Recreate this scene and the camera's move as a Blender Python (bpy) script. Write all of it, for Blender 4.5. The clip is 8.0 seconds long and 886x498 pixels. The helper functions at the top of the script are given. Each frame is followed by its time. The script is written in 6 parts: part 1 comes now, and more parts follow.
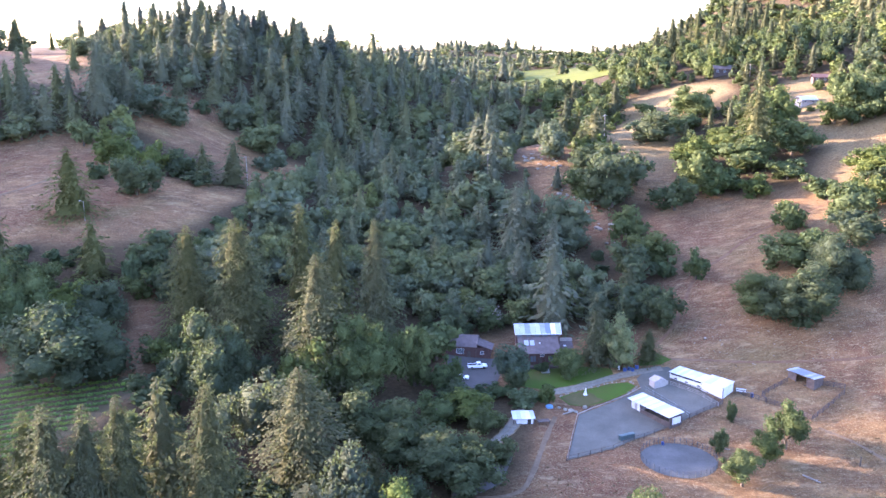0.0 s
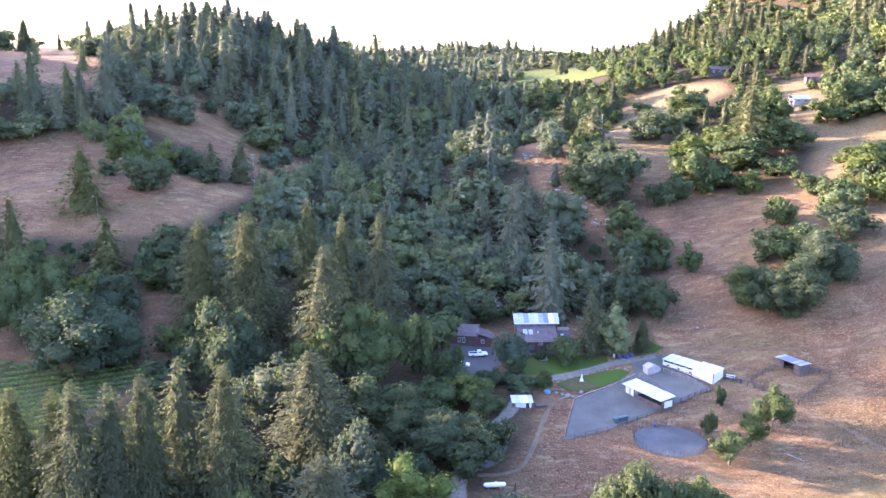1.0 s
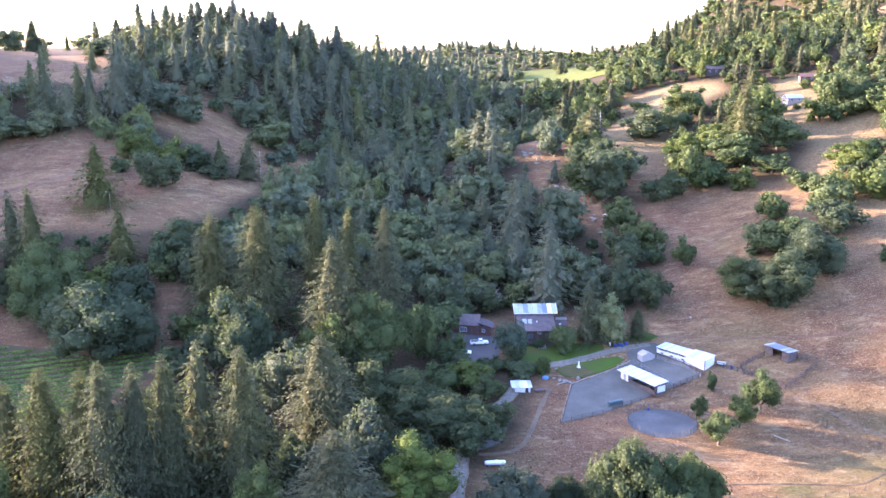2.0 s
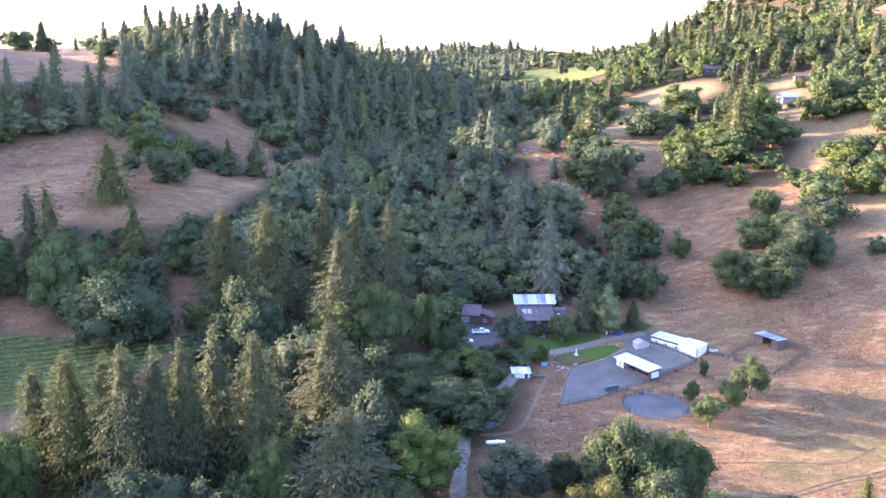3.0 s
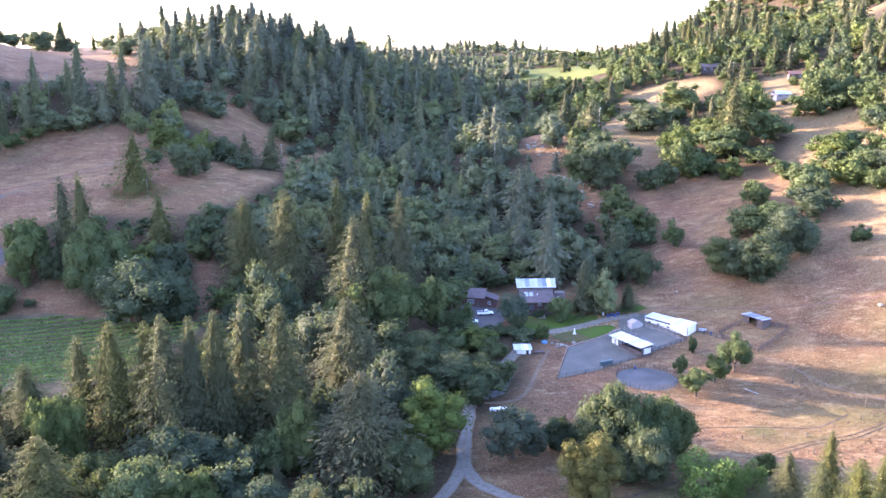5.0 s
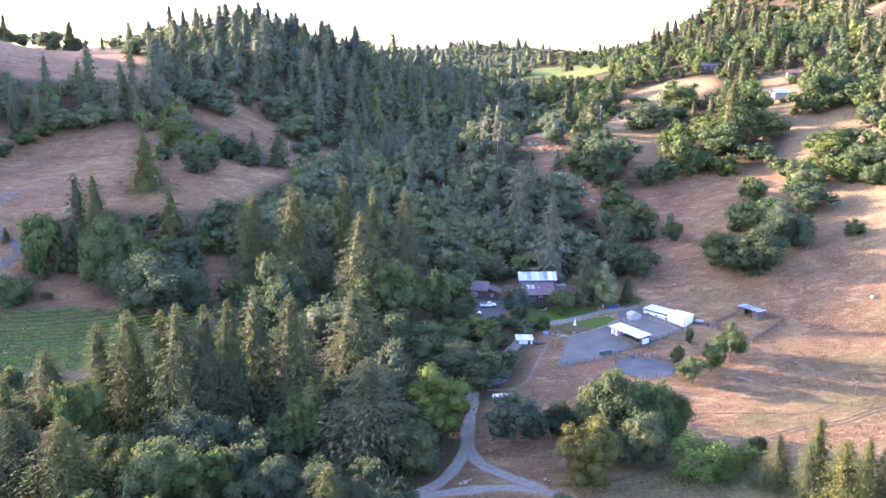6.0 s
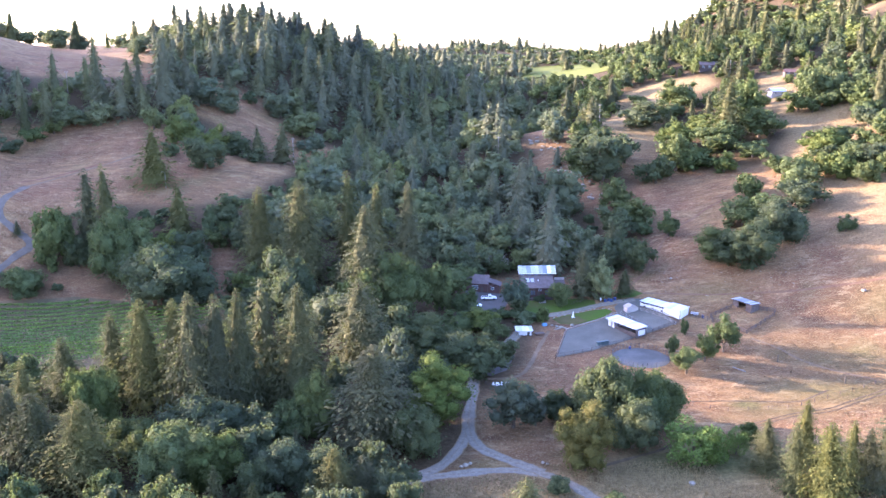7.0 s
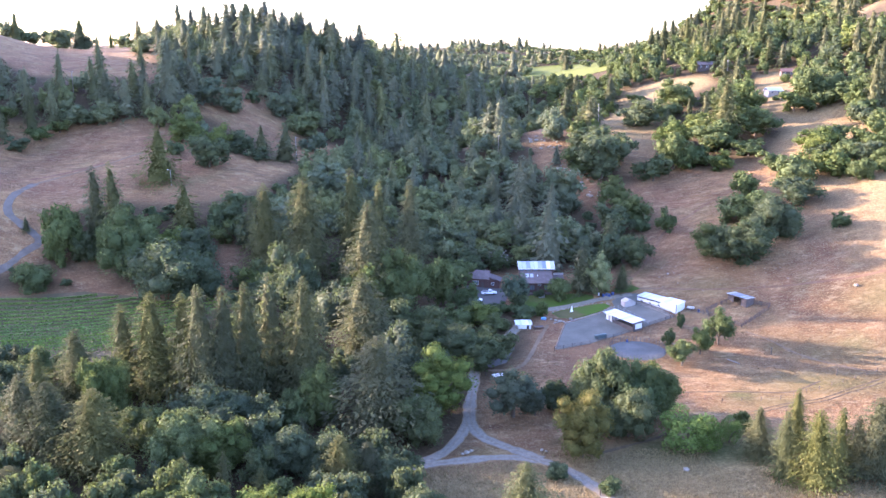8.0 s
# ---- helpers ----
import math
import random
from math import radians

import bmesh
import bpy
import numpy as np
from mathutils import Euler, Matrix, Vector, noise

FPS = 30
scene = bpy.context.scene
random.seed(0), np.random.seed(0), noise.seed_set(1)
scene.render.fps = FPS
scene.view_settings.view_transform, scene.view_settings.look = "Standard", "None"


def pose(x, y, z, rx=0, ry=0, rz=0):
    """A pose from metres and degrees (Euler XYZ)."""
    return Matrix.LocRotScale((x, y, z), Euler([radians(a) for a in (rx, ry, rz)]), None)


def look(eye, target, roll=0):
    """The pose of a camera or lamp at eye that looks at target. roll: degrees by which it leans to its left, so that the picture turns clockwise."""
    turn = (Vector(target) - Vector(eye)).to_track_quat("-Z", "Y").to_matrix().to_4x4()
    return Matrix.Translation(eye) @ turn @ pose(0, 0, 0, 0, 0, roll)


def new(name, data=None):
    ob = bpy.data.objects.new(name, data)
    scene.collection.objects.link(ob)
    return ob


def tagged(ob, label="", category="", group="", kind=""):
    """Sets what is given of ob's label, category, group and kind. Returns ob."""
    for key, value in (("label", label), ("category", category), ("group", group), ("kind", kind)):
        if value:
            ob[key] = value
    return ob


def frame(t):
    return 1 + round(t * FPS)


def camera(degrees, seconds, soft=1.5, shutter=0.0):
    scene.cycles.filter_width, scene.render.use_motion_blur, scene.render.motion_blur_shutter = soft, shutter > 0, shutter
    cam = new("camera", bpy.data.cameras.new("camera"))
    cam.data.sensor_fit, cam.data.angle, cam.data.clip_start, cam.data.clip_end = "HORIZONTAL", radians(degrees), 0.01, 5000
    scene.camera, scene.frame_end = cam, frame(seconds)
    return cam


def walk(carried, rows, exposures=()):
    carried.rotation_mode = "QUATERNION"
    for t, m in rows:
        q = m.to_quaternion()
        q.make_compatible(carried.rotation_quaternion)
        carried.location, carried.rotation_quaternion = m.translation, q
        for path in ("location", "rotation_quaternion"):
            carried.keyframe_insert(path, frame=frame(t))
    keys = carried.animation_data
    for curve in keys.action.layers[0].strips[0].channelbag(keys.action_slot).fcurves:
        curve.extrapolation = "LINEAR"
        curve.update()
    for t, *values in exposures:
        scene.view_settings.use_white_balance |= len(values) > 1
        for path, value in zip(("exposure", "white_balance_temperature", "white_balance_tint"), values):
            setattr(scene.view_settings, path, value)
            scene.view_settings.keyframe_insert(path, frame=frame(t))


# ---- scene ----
cam = camera(55.0, 8.0)
PATH = [
    (0, (0.293, 5.276, 94.997), (0.307, 7.222, 94.536), 0.0),
    (0.5, (0.0, 0.0, 95.0), (0.014, 1.946, 94.54), 0.0),
    (1, (-0.292, -5.352, 95.023), (-0.279, -3.406, 94.563), 0.0),
    (1.5, (-0.697, -10.679, 95.065), (-0.684, -8.733, 94.605), 0.0),
    (3, (-1.474, -26.911, 95.102), (-1.466, -24.965, 94.642), -0.0),
    (3.5, (-1.59, -32.195, 95.13), (-1.584, -30.249, 94.669), -0.0),
    (4, (-1.866, -37.31, 95.135), (-1.863, -35.364, 94.674), -0.0),
    (4.5, (-1.985, -42.212, 95.166), (-1.986, -40.266, 94.705), -0.0),
    (6, (-2.486, -55.606, 95.122), (-2.498, -53.66, 94.659), -0.1),
    (6.5, (-2.602, -59.658, 95.106), (-2.617, -57.712, 94.643), -0.0),
    (7, (-2.736, -63.466, 95.057), (-2.75, -61.521, 94.592), 0.0),
    (7.5, (-2.905, -66.919, 95.029), (-2.918, -64.973, 94.564), 0.0),
    (8, (-3.153, -70.028, 94.997), (-3.167, -68.083, 94.532), 0.0),
]
walk(cam, [(t, look(eye, target, roll)) for t, eye, target, roll in PATH], exposures=[(0, 3.64, 5500, 42), (8, 3.64, 5500, 42)])

# Steady daylight late in the afternoon: a low sun over the hill to the north-west.
SUN_AZ, SUN_EL = -72.0, 12.8
world = bpy.data.worlds.new("sky")
scene.world = world
world.use_nodes = True
wn, wl = world.node_tree.nodes, world.node_tree.links
wn.clear()
sky = wn.new("ShaderNodeTexSky")
sky.sky_type = "NISHITA"
sky.sun_disc = False
sky.sun_elevation, sky.sun_rotation = radians(SUN_EL), radians(SUN_AZ)
sky.air_density, sky.dust_density, sky.ozone_density = 1.0, 1.6, 1.5
bg = wn.new("ShaderNodeBackground")
bg.inputs["Strength"].default_value = 0.15
wout = wn.new("ShaderNodeOutputWorld")
wl.new(sky.outputs[0], bg.inputs[0])
wl.new(bg.outputs[0], wout.inputs[0])
sun_data = bpy.data.lights.new("sun", "SUN")
sun_data.energy, sun_data.angle, sun_data.color = 3.9, radians(0.5), (1.0, 0.80, 0.50)
sun = new("sun", sun_data)
_d = Vector((math.sin(radians(SUN_AZ)) * math.cos(radians(SUN_EL)), math.cos(radians(SUN_AZ)) * math.cos(radians(SUN_EL)), math.sin(radians(SUN_EL))))
sun.matrix_world = look(_d * 600, (0, 0, 0))


# ------------------------------------------------------------------ materials
def nodes_of(name):
    m = bpy.data.materials.new(name)
    m.use_nodes = True
    nt = m.node_tree
    nt.nodes.clear()
    out = nt.nodes.new("ShaderNodeOutputMaterial")
    return m, nt, out


def node(nt, kind, **values):
    n = nt.nodes.new(kind)
    for key, value in values.items():
        n.inputs[key.replace("_", " ")].default_value = value
    return n


def ramp(nt, source, stops):
    r = nt.nodes.new("ShaderNodeValToRGB")
    while len(r.color_ramp.elements) < len(stops):
        r.color_ramp.elements.new(0.5)
    for e, (p, c) in zip(r.color_ramp.elements, stops):
        e.position = p
        e.color = (*c, 1) if len(c) == 3 else c
    nt.links.new(source, r.inputs[0])
    return r.outputs[0]


def noise_at(nt, scale, detail=4.0, rough=0.6, vector=None):
    n = node(nt, "ShaderNodeTexNoise", Scale=scale, Detail=detail, Roughness=rough)
    if vector is None:
        vector = nt.nodes.new("ShaderNodeTexCoord").outputs["Object"]
    nt.links.new(vector, n.inputs["Vector"])
    return n.outputs["Fac"]


def mixed(nt, fac, a, b, how="MIX"):
    m = nt.nodes.new("ShaderNodeMix")
    m.data_type, m.blend_type = "RGBA", how
    for socket, value in ((m.inputs[0], fac), (m.inputs[6], a), (m.inputs[7], b)):
        if isinstance(value, (int, float)):
            socket.default_value = value
        elif isinstance(value, tuple):
            socket.default_value = (*value, 1)
        else:
            nt.links.new(value, socket)
    return m.outputs[2]


def maths(nt, how, a, b=0.0):
    m = nt.nodes.new("ShaderNodeMath")
    m.operation = how
    for socket, value in zip(m.inputs, (a, b)):
        if isinstance(value, (int, float)):
            socket.default_value = value
        else:
            nt.links.new(value, socket)
    return m.outputs[0]


def leaf_material(name, dark, light, through_light=0.30):
    """Leaves: a tint for each tree and spray, with relief and painted shade between sprigs."""
    m, nt, out = nodes_of(name)
    info = nt.nodes.new("ShaderNodeObjectInfo").outputs["Random"]
    island = nt.nodes.new("ShaderNodeNewGeometry").outputs["Random Per Island"]
    tint = nt.nodes.new("ShaderNodeAttribute")
    tint.attribute_name = "tint"
    co = nt.nodes.new("ShaderNodeTexCoord").outputs["Object"]
    tuft, sprig = noise_at(nt, 0.55, 3, 0.6, co), noise_at(nt, 2.6, 4, 0.75, co)
    tree = maths(nt, "FRACT", maths(nt, "ADD", info, tint.outputs["Fac"]))
    fac = maths(nt, "ADD", maths(nt, "MULTIPLY", tree, 0.42), maths(nt, "MULTIPLY", island, 0.22))
    fac = maths(nt, "ADD", fac, maths(nt, "MULTIPLY", tuft, 0.36))
    col = ramp(nt, fac, [(0.12, dark), (0.88, light)])
    own = maths(nt, "FRACT", maths(nt, "MULTIPLY", tree, 7.31))
    hue = ramp(nt, own, [(0.0, (0.96, 0.97, 1.03)), (0.45, (1.0, 1.0, 1.0)), (0.8, (1.05, 1.03, 0.86)), (1.0, (1.16, 1.12, 0.74))])
    col = mixed(nt, 1.0, col, hue, "MULTIPLY")
    # Darker spots put the shade between leaves into the colour.
    gap_shade = ramp(nt, sprig, [(0.34, (0.55, 0.55, 0.55)), (0.5, (1, 1, 1)), (0.70, (1.0, 1.0, 1.0))])
    col = mixed(nt, 1.0, col, gap_shade, "MULTIPLY")
    bsdf = node(nt, "ShaderNodeBsdfPrincipled", Roughness=0.8)
    bsdf.inputs["Specular IOR Level"].default_value = 0.08
    relief = node(nt, "ShaderNodeBump", Strength=0.75, Distance=0.35)
    nt.links.new(sprig, relief.inputs["Height"])
    nt.links.new(relief.outputs[0], bsdf.inputs["Normal"])
    trans = nt.nodes.new("ShaderNodeBsdfTranslucent")
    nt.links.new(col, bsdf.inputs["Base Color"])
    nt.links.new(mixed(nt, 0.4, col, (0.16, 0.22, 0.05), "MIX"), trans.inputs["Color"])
    mix = nt.nodes.new("ShaderNodeMixShader")
    mix.inputs[0].default_value = through_light
    nt.links.new(bsdf.outputs[0], mix.inputs[1])
    nt.links.new(trans.outputs[0], mix.inputs[2])
    nt.links.new(mix.outputs[0], out.inputs[0])
    return m


def plain_material(name, stops, scale=2.0, rough=0.8, bump=0.2, fine=14.0, metal=0.0, per_piece=0.0):
    """Two scales of noise over one run of colours, with fine relief."""
    m, nt, out = nodes_of(name)
    big, small = noise_at(nt, scale, 5), noise_at(nt, scale * fine, 3)
    fac = maths(nt, "ADD", maths(nt, "MULTIPLY", big, 0.7), maths(nt, "MULTIPLY", small, 0.3))
    if per_piece:
        info = nt.nodes.new("ShaderNodeObjectInfo").outputs["Random"]
        fac = maths(nt, "ADD", fac, maths(nt, "MULTIPLY", maths(nt, "SUBTRACT", info, 0.5), per_piece))
    col = ramp(nt, fac, [(0.3 + 0.4 * i / (len(stops) - 1), c) for i, c in enumerate(stops)])
    bsdf = node(nt, "ShaderNodeBsdfPrincipled", Roughness=rough, Metallic=metal)
    if rough >= 0.9:
        bsdf.inputs["Specular IOR Level"].default_value = 0.12
    nt.links.new(col, bsdf.inputs["Base Color"])
    if bump:
        b = node(nt, "ShaderNodeBump", Strength=bump, Distance=0.05)
        nt.links.new(small, b.inputs["Height"])
        nt.links.new(b.outputs[0], bsdf.inputs["Normal"])
    nt.links.new(bsdf.outputs[0], out.inputs[0])
    return m


def ground_material():
    m, nt, out = nodes_of("dry grass and soil")
    co = nt.nodes.new("ShaderNodeTexCoord").outputs["Object"]
    broad = noise_at(nt, 0.018, 4, 0.55, co)
    patch = noise_at(nt, 0.09, 6, 0.65, co)
    tuft = noise_at(nt, 0.9, 5, 0.7, co)
    fleck = noise_at(nt, 4.0, 3, 0.7, co)
    stretch = nt.nodes.new("ShaderNodeMapping")
    stretch.inputs["Rotation"].default_value = (0, 0, radians(-28))
    stretch.inputs["Scale"].default_value = (0.55, 1.25, 1.0)
    nt.links.new(co, stretch.inputs["Vector"])
    streak = noise_at(nt, 0.16, 6, 0.7, stretch.outputs[0])
    straw = ramp(nt, streak, [(0.34, (0.073, 0.038, 0.018)), (0.46, (0.125, 0.069, 0.030)), (0.56, (0.175, 0.102, 0.044)), (0.69, (0.244, 0.160, 0.075))])
    red = ramp(nt, patch, [(0.34, (0.067, 0.029, 0.016)), (0.5, (0.108, 0.050, 0.026)), (0.66, (0.157, 0.083, 0.040))])
    grass = mixed(nt, ramp(nt, broad, [(0.42, (0, 0, 0)), (0.58, (1, 1, 1))]), red, straw)
    green = mixed(nt, ramp(nt, noise_at(nt, 0.05, 4, 0.6, co), [(0.55, (0, 0, 0)), (0.7, (0.55, 0.55, 0.55))]), grass, (0.076, 0.067, 0.025))
    clods = mixed(nt, maths(nt, "MULTIPLY", ramp(nt, tuft, [(0.35, (1, 1, 1)), (0.5, (0, 0, 0))]), 0.4), green, (0.044, 0.026, 0.013))
    flecked = mixed(nt, maths(nt, "MULTIPLY", ramp(nt, fleck, [(0.48, (0, 0, 0)), (0.66, (1, 1, 1))]), 0.5), clods, (0.233, 0.160, 0.080))
    scrub = noise_at(nt, 0.42, 6, 0.75, co)
    flecked = mixed(nt, maths(nt, "MULTIPLY", ramp(nt, scrub, [(0.56, (0, 0, 0)), (0.66, (1, 1, 1))]), 0.32), flecked, (0.049, 0.036, 0.016))
    flecked = mixed(nt, maths(nt, "MULTIPLY", ramp(nt, noise_at(nt, 1.7, 5, 0.8, co), [(0.55, (0, 0, 0)), (0.63, (1, 1, 1))]), 0.75), flecked, (0.293, 0.229, 0.131))
    pale = maths(nt, "MULTIPLY", ramp(nt, noise_at(nt, 0.30, 8, 0.80, stretch.outputs[0]), [(0.53, (0, 0, 0)), (0.61, (1, 1, 1))]), 0.55)
    flecked = mixed(nt, pale, flecked, (0.263, 0.195, 0.110))
    worn = maths(nt, "MULTIPLY", ramp(nt, noise_at(nt, 0.15, 8, 0.82, co), [(0.34, (1, 1, 1)), (0.43, (0, 0, 0))]), 0.5)
    flecked = mixed(nt, worn, flecked, (0.073, 0.042, 0.025))
    wood = nt.nodes.new("ShaderNodeAttribute")
    wood.attribute_name = "woodland"
    duff = ramp(nt, tuft, [(0.3, (0.028, 0.021, 0.011)), (0.7, (0.073, 0.053, 0.027))])
    meadow = nt.nodes.new("ShaderNodeAttribute")
    meadow.attribute_name = "meadow"
    tawny = ramp(nt, tuft, [(0.3, (0.100, 0.076, 0.033)), (0.5, (0.168, 0.126, 0.056)), (0.7, (0.260, 0.204, 0.105))])
    sward = nt.nodes.new("ShaderNodeAttribute")
    sward.attribute_name = "sward"
    fresh = ramp(nt, tuft, [(0.3, (0.029, 0.042, 0.011)), (0.5, (0.050, 0.064, 0.019)), (0.7, (0.090, 0.092, 0.034))])
    col = mixed(nt, meadow.outputs["Fac"], flecked, tawny)
    col = mixed(nt, sward.outputs["Fac"], col, fresh)
    col = mixed(nt, wood.outputs["Fac"], col, duff)
    bsdf = node(nt, "ShaderNodeBsdfPrincipled", Roughness=0.95)
    bsdf.inputs["Specular IOR Level"].default_value = 0.1
    nt.links.new(col, bsdf.inputs["Base Color"])
    b = node(nt, "ShaderNodeBump", Strength=0.8, Distance=0.5)
    nt.links.new(maths(nt, "ADD", tuft, maths(nt, "MULTIPLY", fleck, 0.4)), b.inputs["Height"])
    nt.links.new(b.outputs[0], bsdf.inputs["Normal"])
    nt.links.new(bsdf.outputs[0], out.inputs[0])
    return m


M_GROUND = ground_material()


def road_material():
    """Gravel with two worn wheel tracks, weeds between them and crumbling edges."""
    m, nt, out = nodes_of("gravel lane")
    a = nt.nodes.new("ShaderNodeAttribute")
    a.attribute_name = "across"
    rough = noise_at(nt, 0.9, 5, 0.7)
    grit = noise_at(nt, 6.0, 3, 0.7)
    off = maths(nt, "ADD", maths(nt, "ABSOLUTE", a.outputs["Fac"]), maths(nt, "MULTIPLY", maths(nt, "SUBTRACT", rough, 0.5), 0.9))
    weeds = ramp(nt, off, [(0.02, (0.35, 0.35, 0.35)), (0.22, (0, 0, 0)), (0.72, (0, 0, 0)), (0.98, (1, 1, 1))])
    gravel = ramp(nt, maths(nt, "ADD", maths(nt, "MULTIPLY", rough, 0.6), maths(nt, "MULTIPLY", grit, 0.4)), [(0.3, (0.095, 0.085, 0.068)), (0.5, (0.15, 0.135, 0.108)), (0.7, (0.23, 0.21, 0.17))])
    verge = ramp(nt, grit, [(0.3, (0.085, 0.06, 0.03)), (0.7, (0.19, 0.14, 0.07))])
    bsdf = node(nt, "ShaderNodeBsdfPrincipled", Roughness=0.95)
    bsdf.inputs["Specular IOR Level"].default_value = 0.12
    nt.links.new(mixed(nt, weeds, gravel, verge), bsdf.inputs["Base Color"])
    b = node(nt, "ShaderNodeBump", Strength=0.3, Distance=0.05)
    nt.links.new(grit, b.inputs["Height"])
    nt.links.new(b.outputs[0], bsdf.inputs["Normal"])
    nt.links.new(bsdf.outputs[0], out.inputs[0])
    return m


M_ROAD = road_material()
M_GRAVEL = plain_material("grey gravel", [(0.056, 0.053, 0.048), (0.081, 0.076, 0.069), (0.106, 0.100, 0.090)], 0.12, 0.95, 0.3, 30)
M_SAND = plain_material("arena sand", [(0.062, 0.062, 0.052), (0.093, 0.092, 0.076), (0.134, 0.131, 0.109)], 0.10, 0.95, 0.3, 30)
M_DIRT = plain_material("bare dirt", [(0.075, 0.041, 0.024), (0.118, 0.071, 0.041), (0.168, 0.116, 0.070)], 0.3, 0.95, 0.4, 10)
M_HILLROAD = plain_material("pale hill gravel", [(0.065, 0.056, 0.044), (0.095, 0.083, 0.067), (0.13, 0.115, 0.093)], 0.3, 0.95, 0.4, 10)
M_CUT = plain_material("cut red earth", [(0.085, 0.036, 0.022), (0.125, 0.058, 0.036), (0.17, 0.09, 0.056)], 0.4, 0.95, 0.4, 8)
M_PALETRACK = plain_material("pale trodden earth", [(0.085, 0.058, 0.034), (0.125, 0.090, 0.055), (0.165, 0.122, 0.078)], 0.5, 0.95, 0.4, 8)
M_RUT = plain_material("trodden earth", [(0.042, 0.032, 0.020), (0.076, 0.057, 0.034), (0.129, 0.095, 0.057)], 0.4, 0.95, 0.4, 8)
M_LAWN = plain_material("lawn", [(0.085, 0.070, 0.028), (0.052, 0.072, 0.014), (0.044, 0.082, 0.010), (0.062, 0.098, 0.014)], 0.09, 0.9, 0.4, 14)
M_DRYLAWN = plain_material("parched lawn", [(0.050, 0.056, 0.016), (0.070, 0.062, 0.024), (0.095, 0.074, 0.034)], 0.25, 0.9, 0.4, 12)
M_VINESOIL = plain_material("vineyard floor", [(0.055, 0.048, 0.022), (0.085, 0.066, 0.034), (0.14, 0.095, 0.052)], 0.15, 0.95, 0.4, 12)
M_FARVINE = plain_material("far vineyard", [(0.056, 0.068, 0.008), (0.080, 0.094, 0.012), (0.108, 0.116, 0.018)], 0.08, 0.9, 0.2, 12)
M_BARK = plain_material("bark", [(0.05, 0.04, 0.03), (0.10, 0.08, 0.06), (0.16, 0.13, 0.10)], 1.2, 0.95, 0.6, 8)
M_PALEBARK = plain_material("pale dead wood", [(0.15, 0.135, 0.115), (0.27, 0.25, 0.22)], 1.2, 0.9, 0.4, 8)
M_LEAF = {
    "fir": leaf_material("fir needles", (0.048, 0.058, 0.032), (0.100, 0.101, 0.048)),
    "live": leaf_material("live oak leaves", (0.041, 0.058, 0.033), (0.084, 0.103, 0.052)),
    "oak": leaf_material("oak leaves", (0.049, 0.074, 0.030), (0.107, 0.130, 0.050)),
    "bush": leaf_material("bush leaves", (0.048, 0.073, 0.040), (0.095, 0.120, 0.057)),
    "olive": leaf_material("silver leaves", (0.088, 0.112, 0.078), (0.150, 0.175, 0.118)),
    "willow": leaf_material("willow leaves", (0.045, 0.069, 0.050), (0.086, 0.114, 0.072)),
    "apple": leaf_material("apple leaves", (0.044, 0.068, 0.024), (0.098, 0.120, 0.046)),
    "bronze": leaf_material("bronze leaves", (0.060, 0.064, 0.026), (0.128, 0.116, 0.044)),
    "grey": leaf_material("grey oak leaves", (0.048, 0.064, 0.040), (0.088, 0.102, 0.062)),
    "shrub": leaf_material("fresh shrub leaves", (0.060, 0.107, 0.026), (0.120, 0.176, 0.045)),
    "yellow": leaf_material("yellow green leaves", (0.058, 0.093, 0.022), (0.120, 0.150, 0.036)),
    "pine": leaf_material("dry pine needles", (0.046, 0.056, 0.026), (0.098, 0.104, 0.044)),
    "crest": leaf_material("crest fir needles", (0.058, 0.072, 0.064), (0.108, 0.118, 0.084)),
    # Paler, bluer copies of the leaf colours above, with distance haze put into them.
    "hill fir": leaf_material("haze-lifted fir needles", (0.084, 0.098, 0.062), (0.130, 0.138, 0.084)),
    "hill live": leaf_material("haze-lifted live oak leaves", (0.078, 0.102, 0.062), (0.128, 0.148, 0.084)),
    "hill oak": leaf_material("haze-lifted oak leaves", (0.090, 0.114, 0.058), (0.142, 0.158, 0.078)),
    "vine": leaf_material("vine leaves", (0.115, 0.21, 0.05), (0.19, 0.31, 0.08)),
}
M_TUSSOCK = leaf_material("dry grass blades", (0.16, 0.12, 0.056), (0.26, 0.20, 0.10), 0.1)
M_WEED = leaf_material("dead weeds", (0.075, 0.048, 0.026), (0.27, 0.195, 0.11), 0.1)
M_WHITE = plain_material("white painted boards", [(0.46, 0.46, 0.45), (0.56, 0.56, 0.55), (0.64, 0.64, 0.63)], 0.6, 0.6, 0.1)
M_WHITEROOF = plain_material("white metal roofing", [(0.34, 0.35, 0.36), (0.45, 0.46, 0.47), (0.56, 0.56, 0.56)], 0.3, 0.5, 0.1, per_piece=0.55)
M_GREYROOF = plain_material("weathered metal sheet", [(0.12, 0.145, 0.17), (0.185, 0.21, 0.235), (0.30, 0.32, 0.34)], 0.35, 0.55, 0.1, per_piece=0.9)
M_SHINGLE = plain_material("brown roof shingles", [(0.068, 0.054, 0.051), (0.102, 0.082, 0.078), (0.136, 0.112, 0.105)], 0.8, 0.9, 0.3)
M_REDWOOD = plain_material("dark red board siding", [(0.048, 0.024, 0.019), (0.075, 0.037, 0.029), (0.102, 0.054, 0.041)], 0.8, 0.8, 0.2)
M_BARNWOOD = plain_material("weathered boards", [(0.040, 0.029, 0.024), (0.068, 0.050, 0.043), (0.108, 0.083, 0.072)], 1.0, 0.85, 0.3)
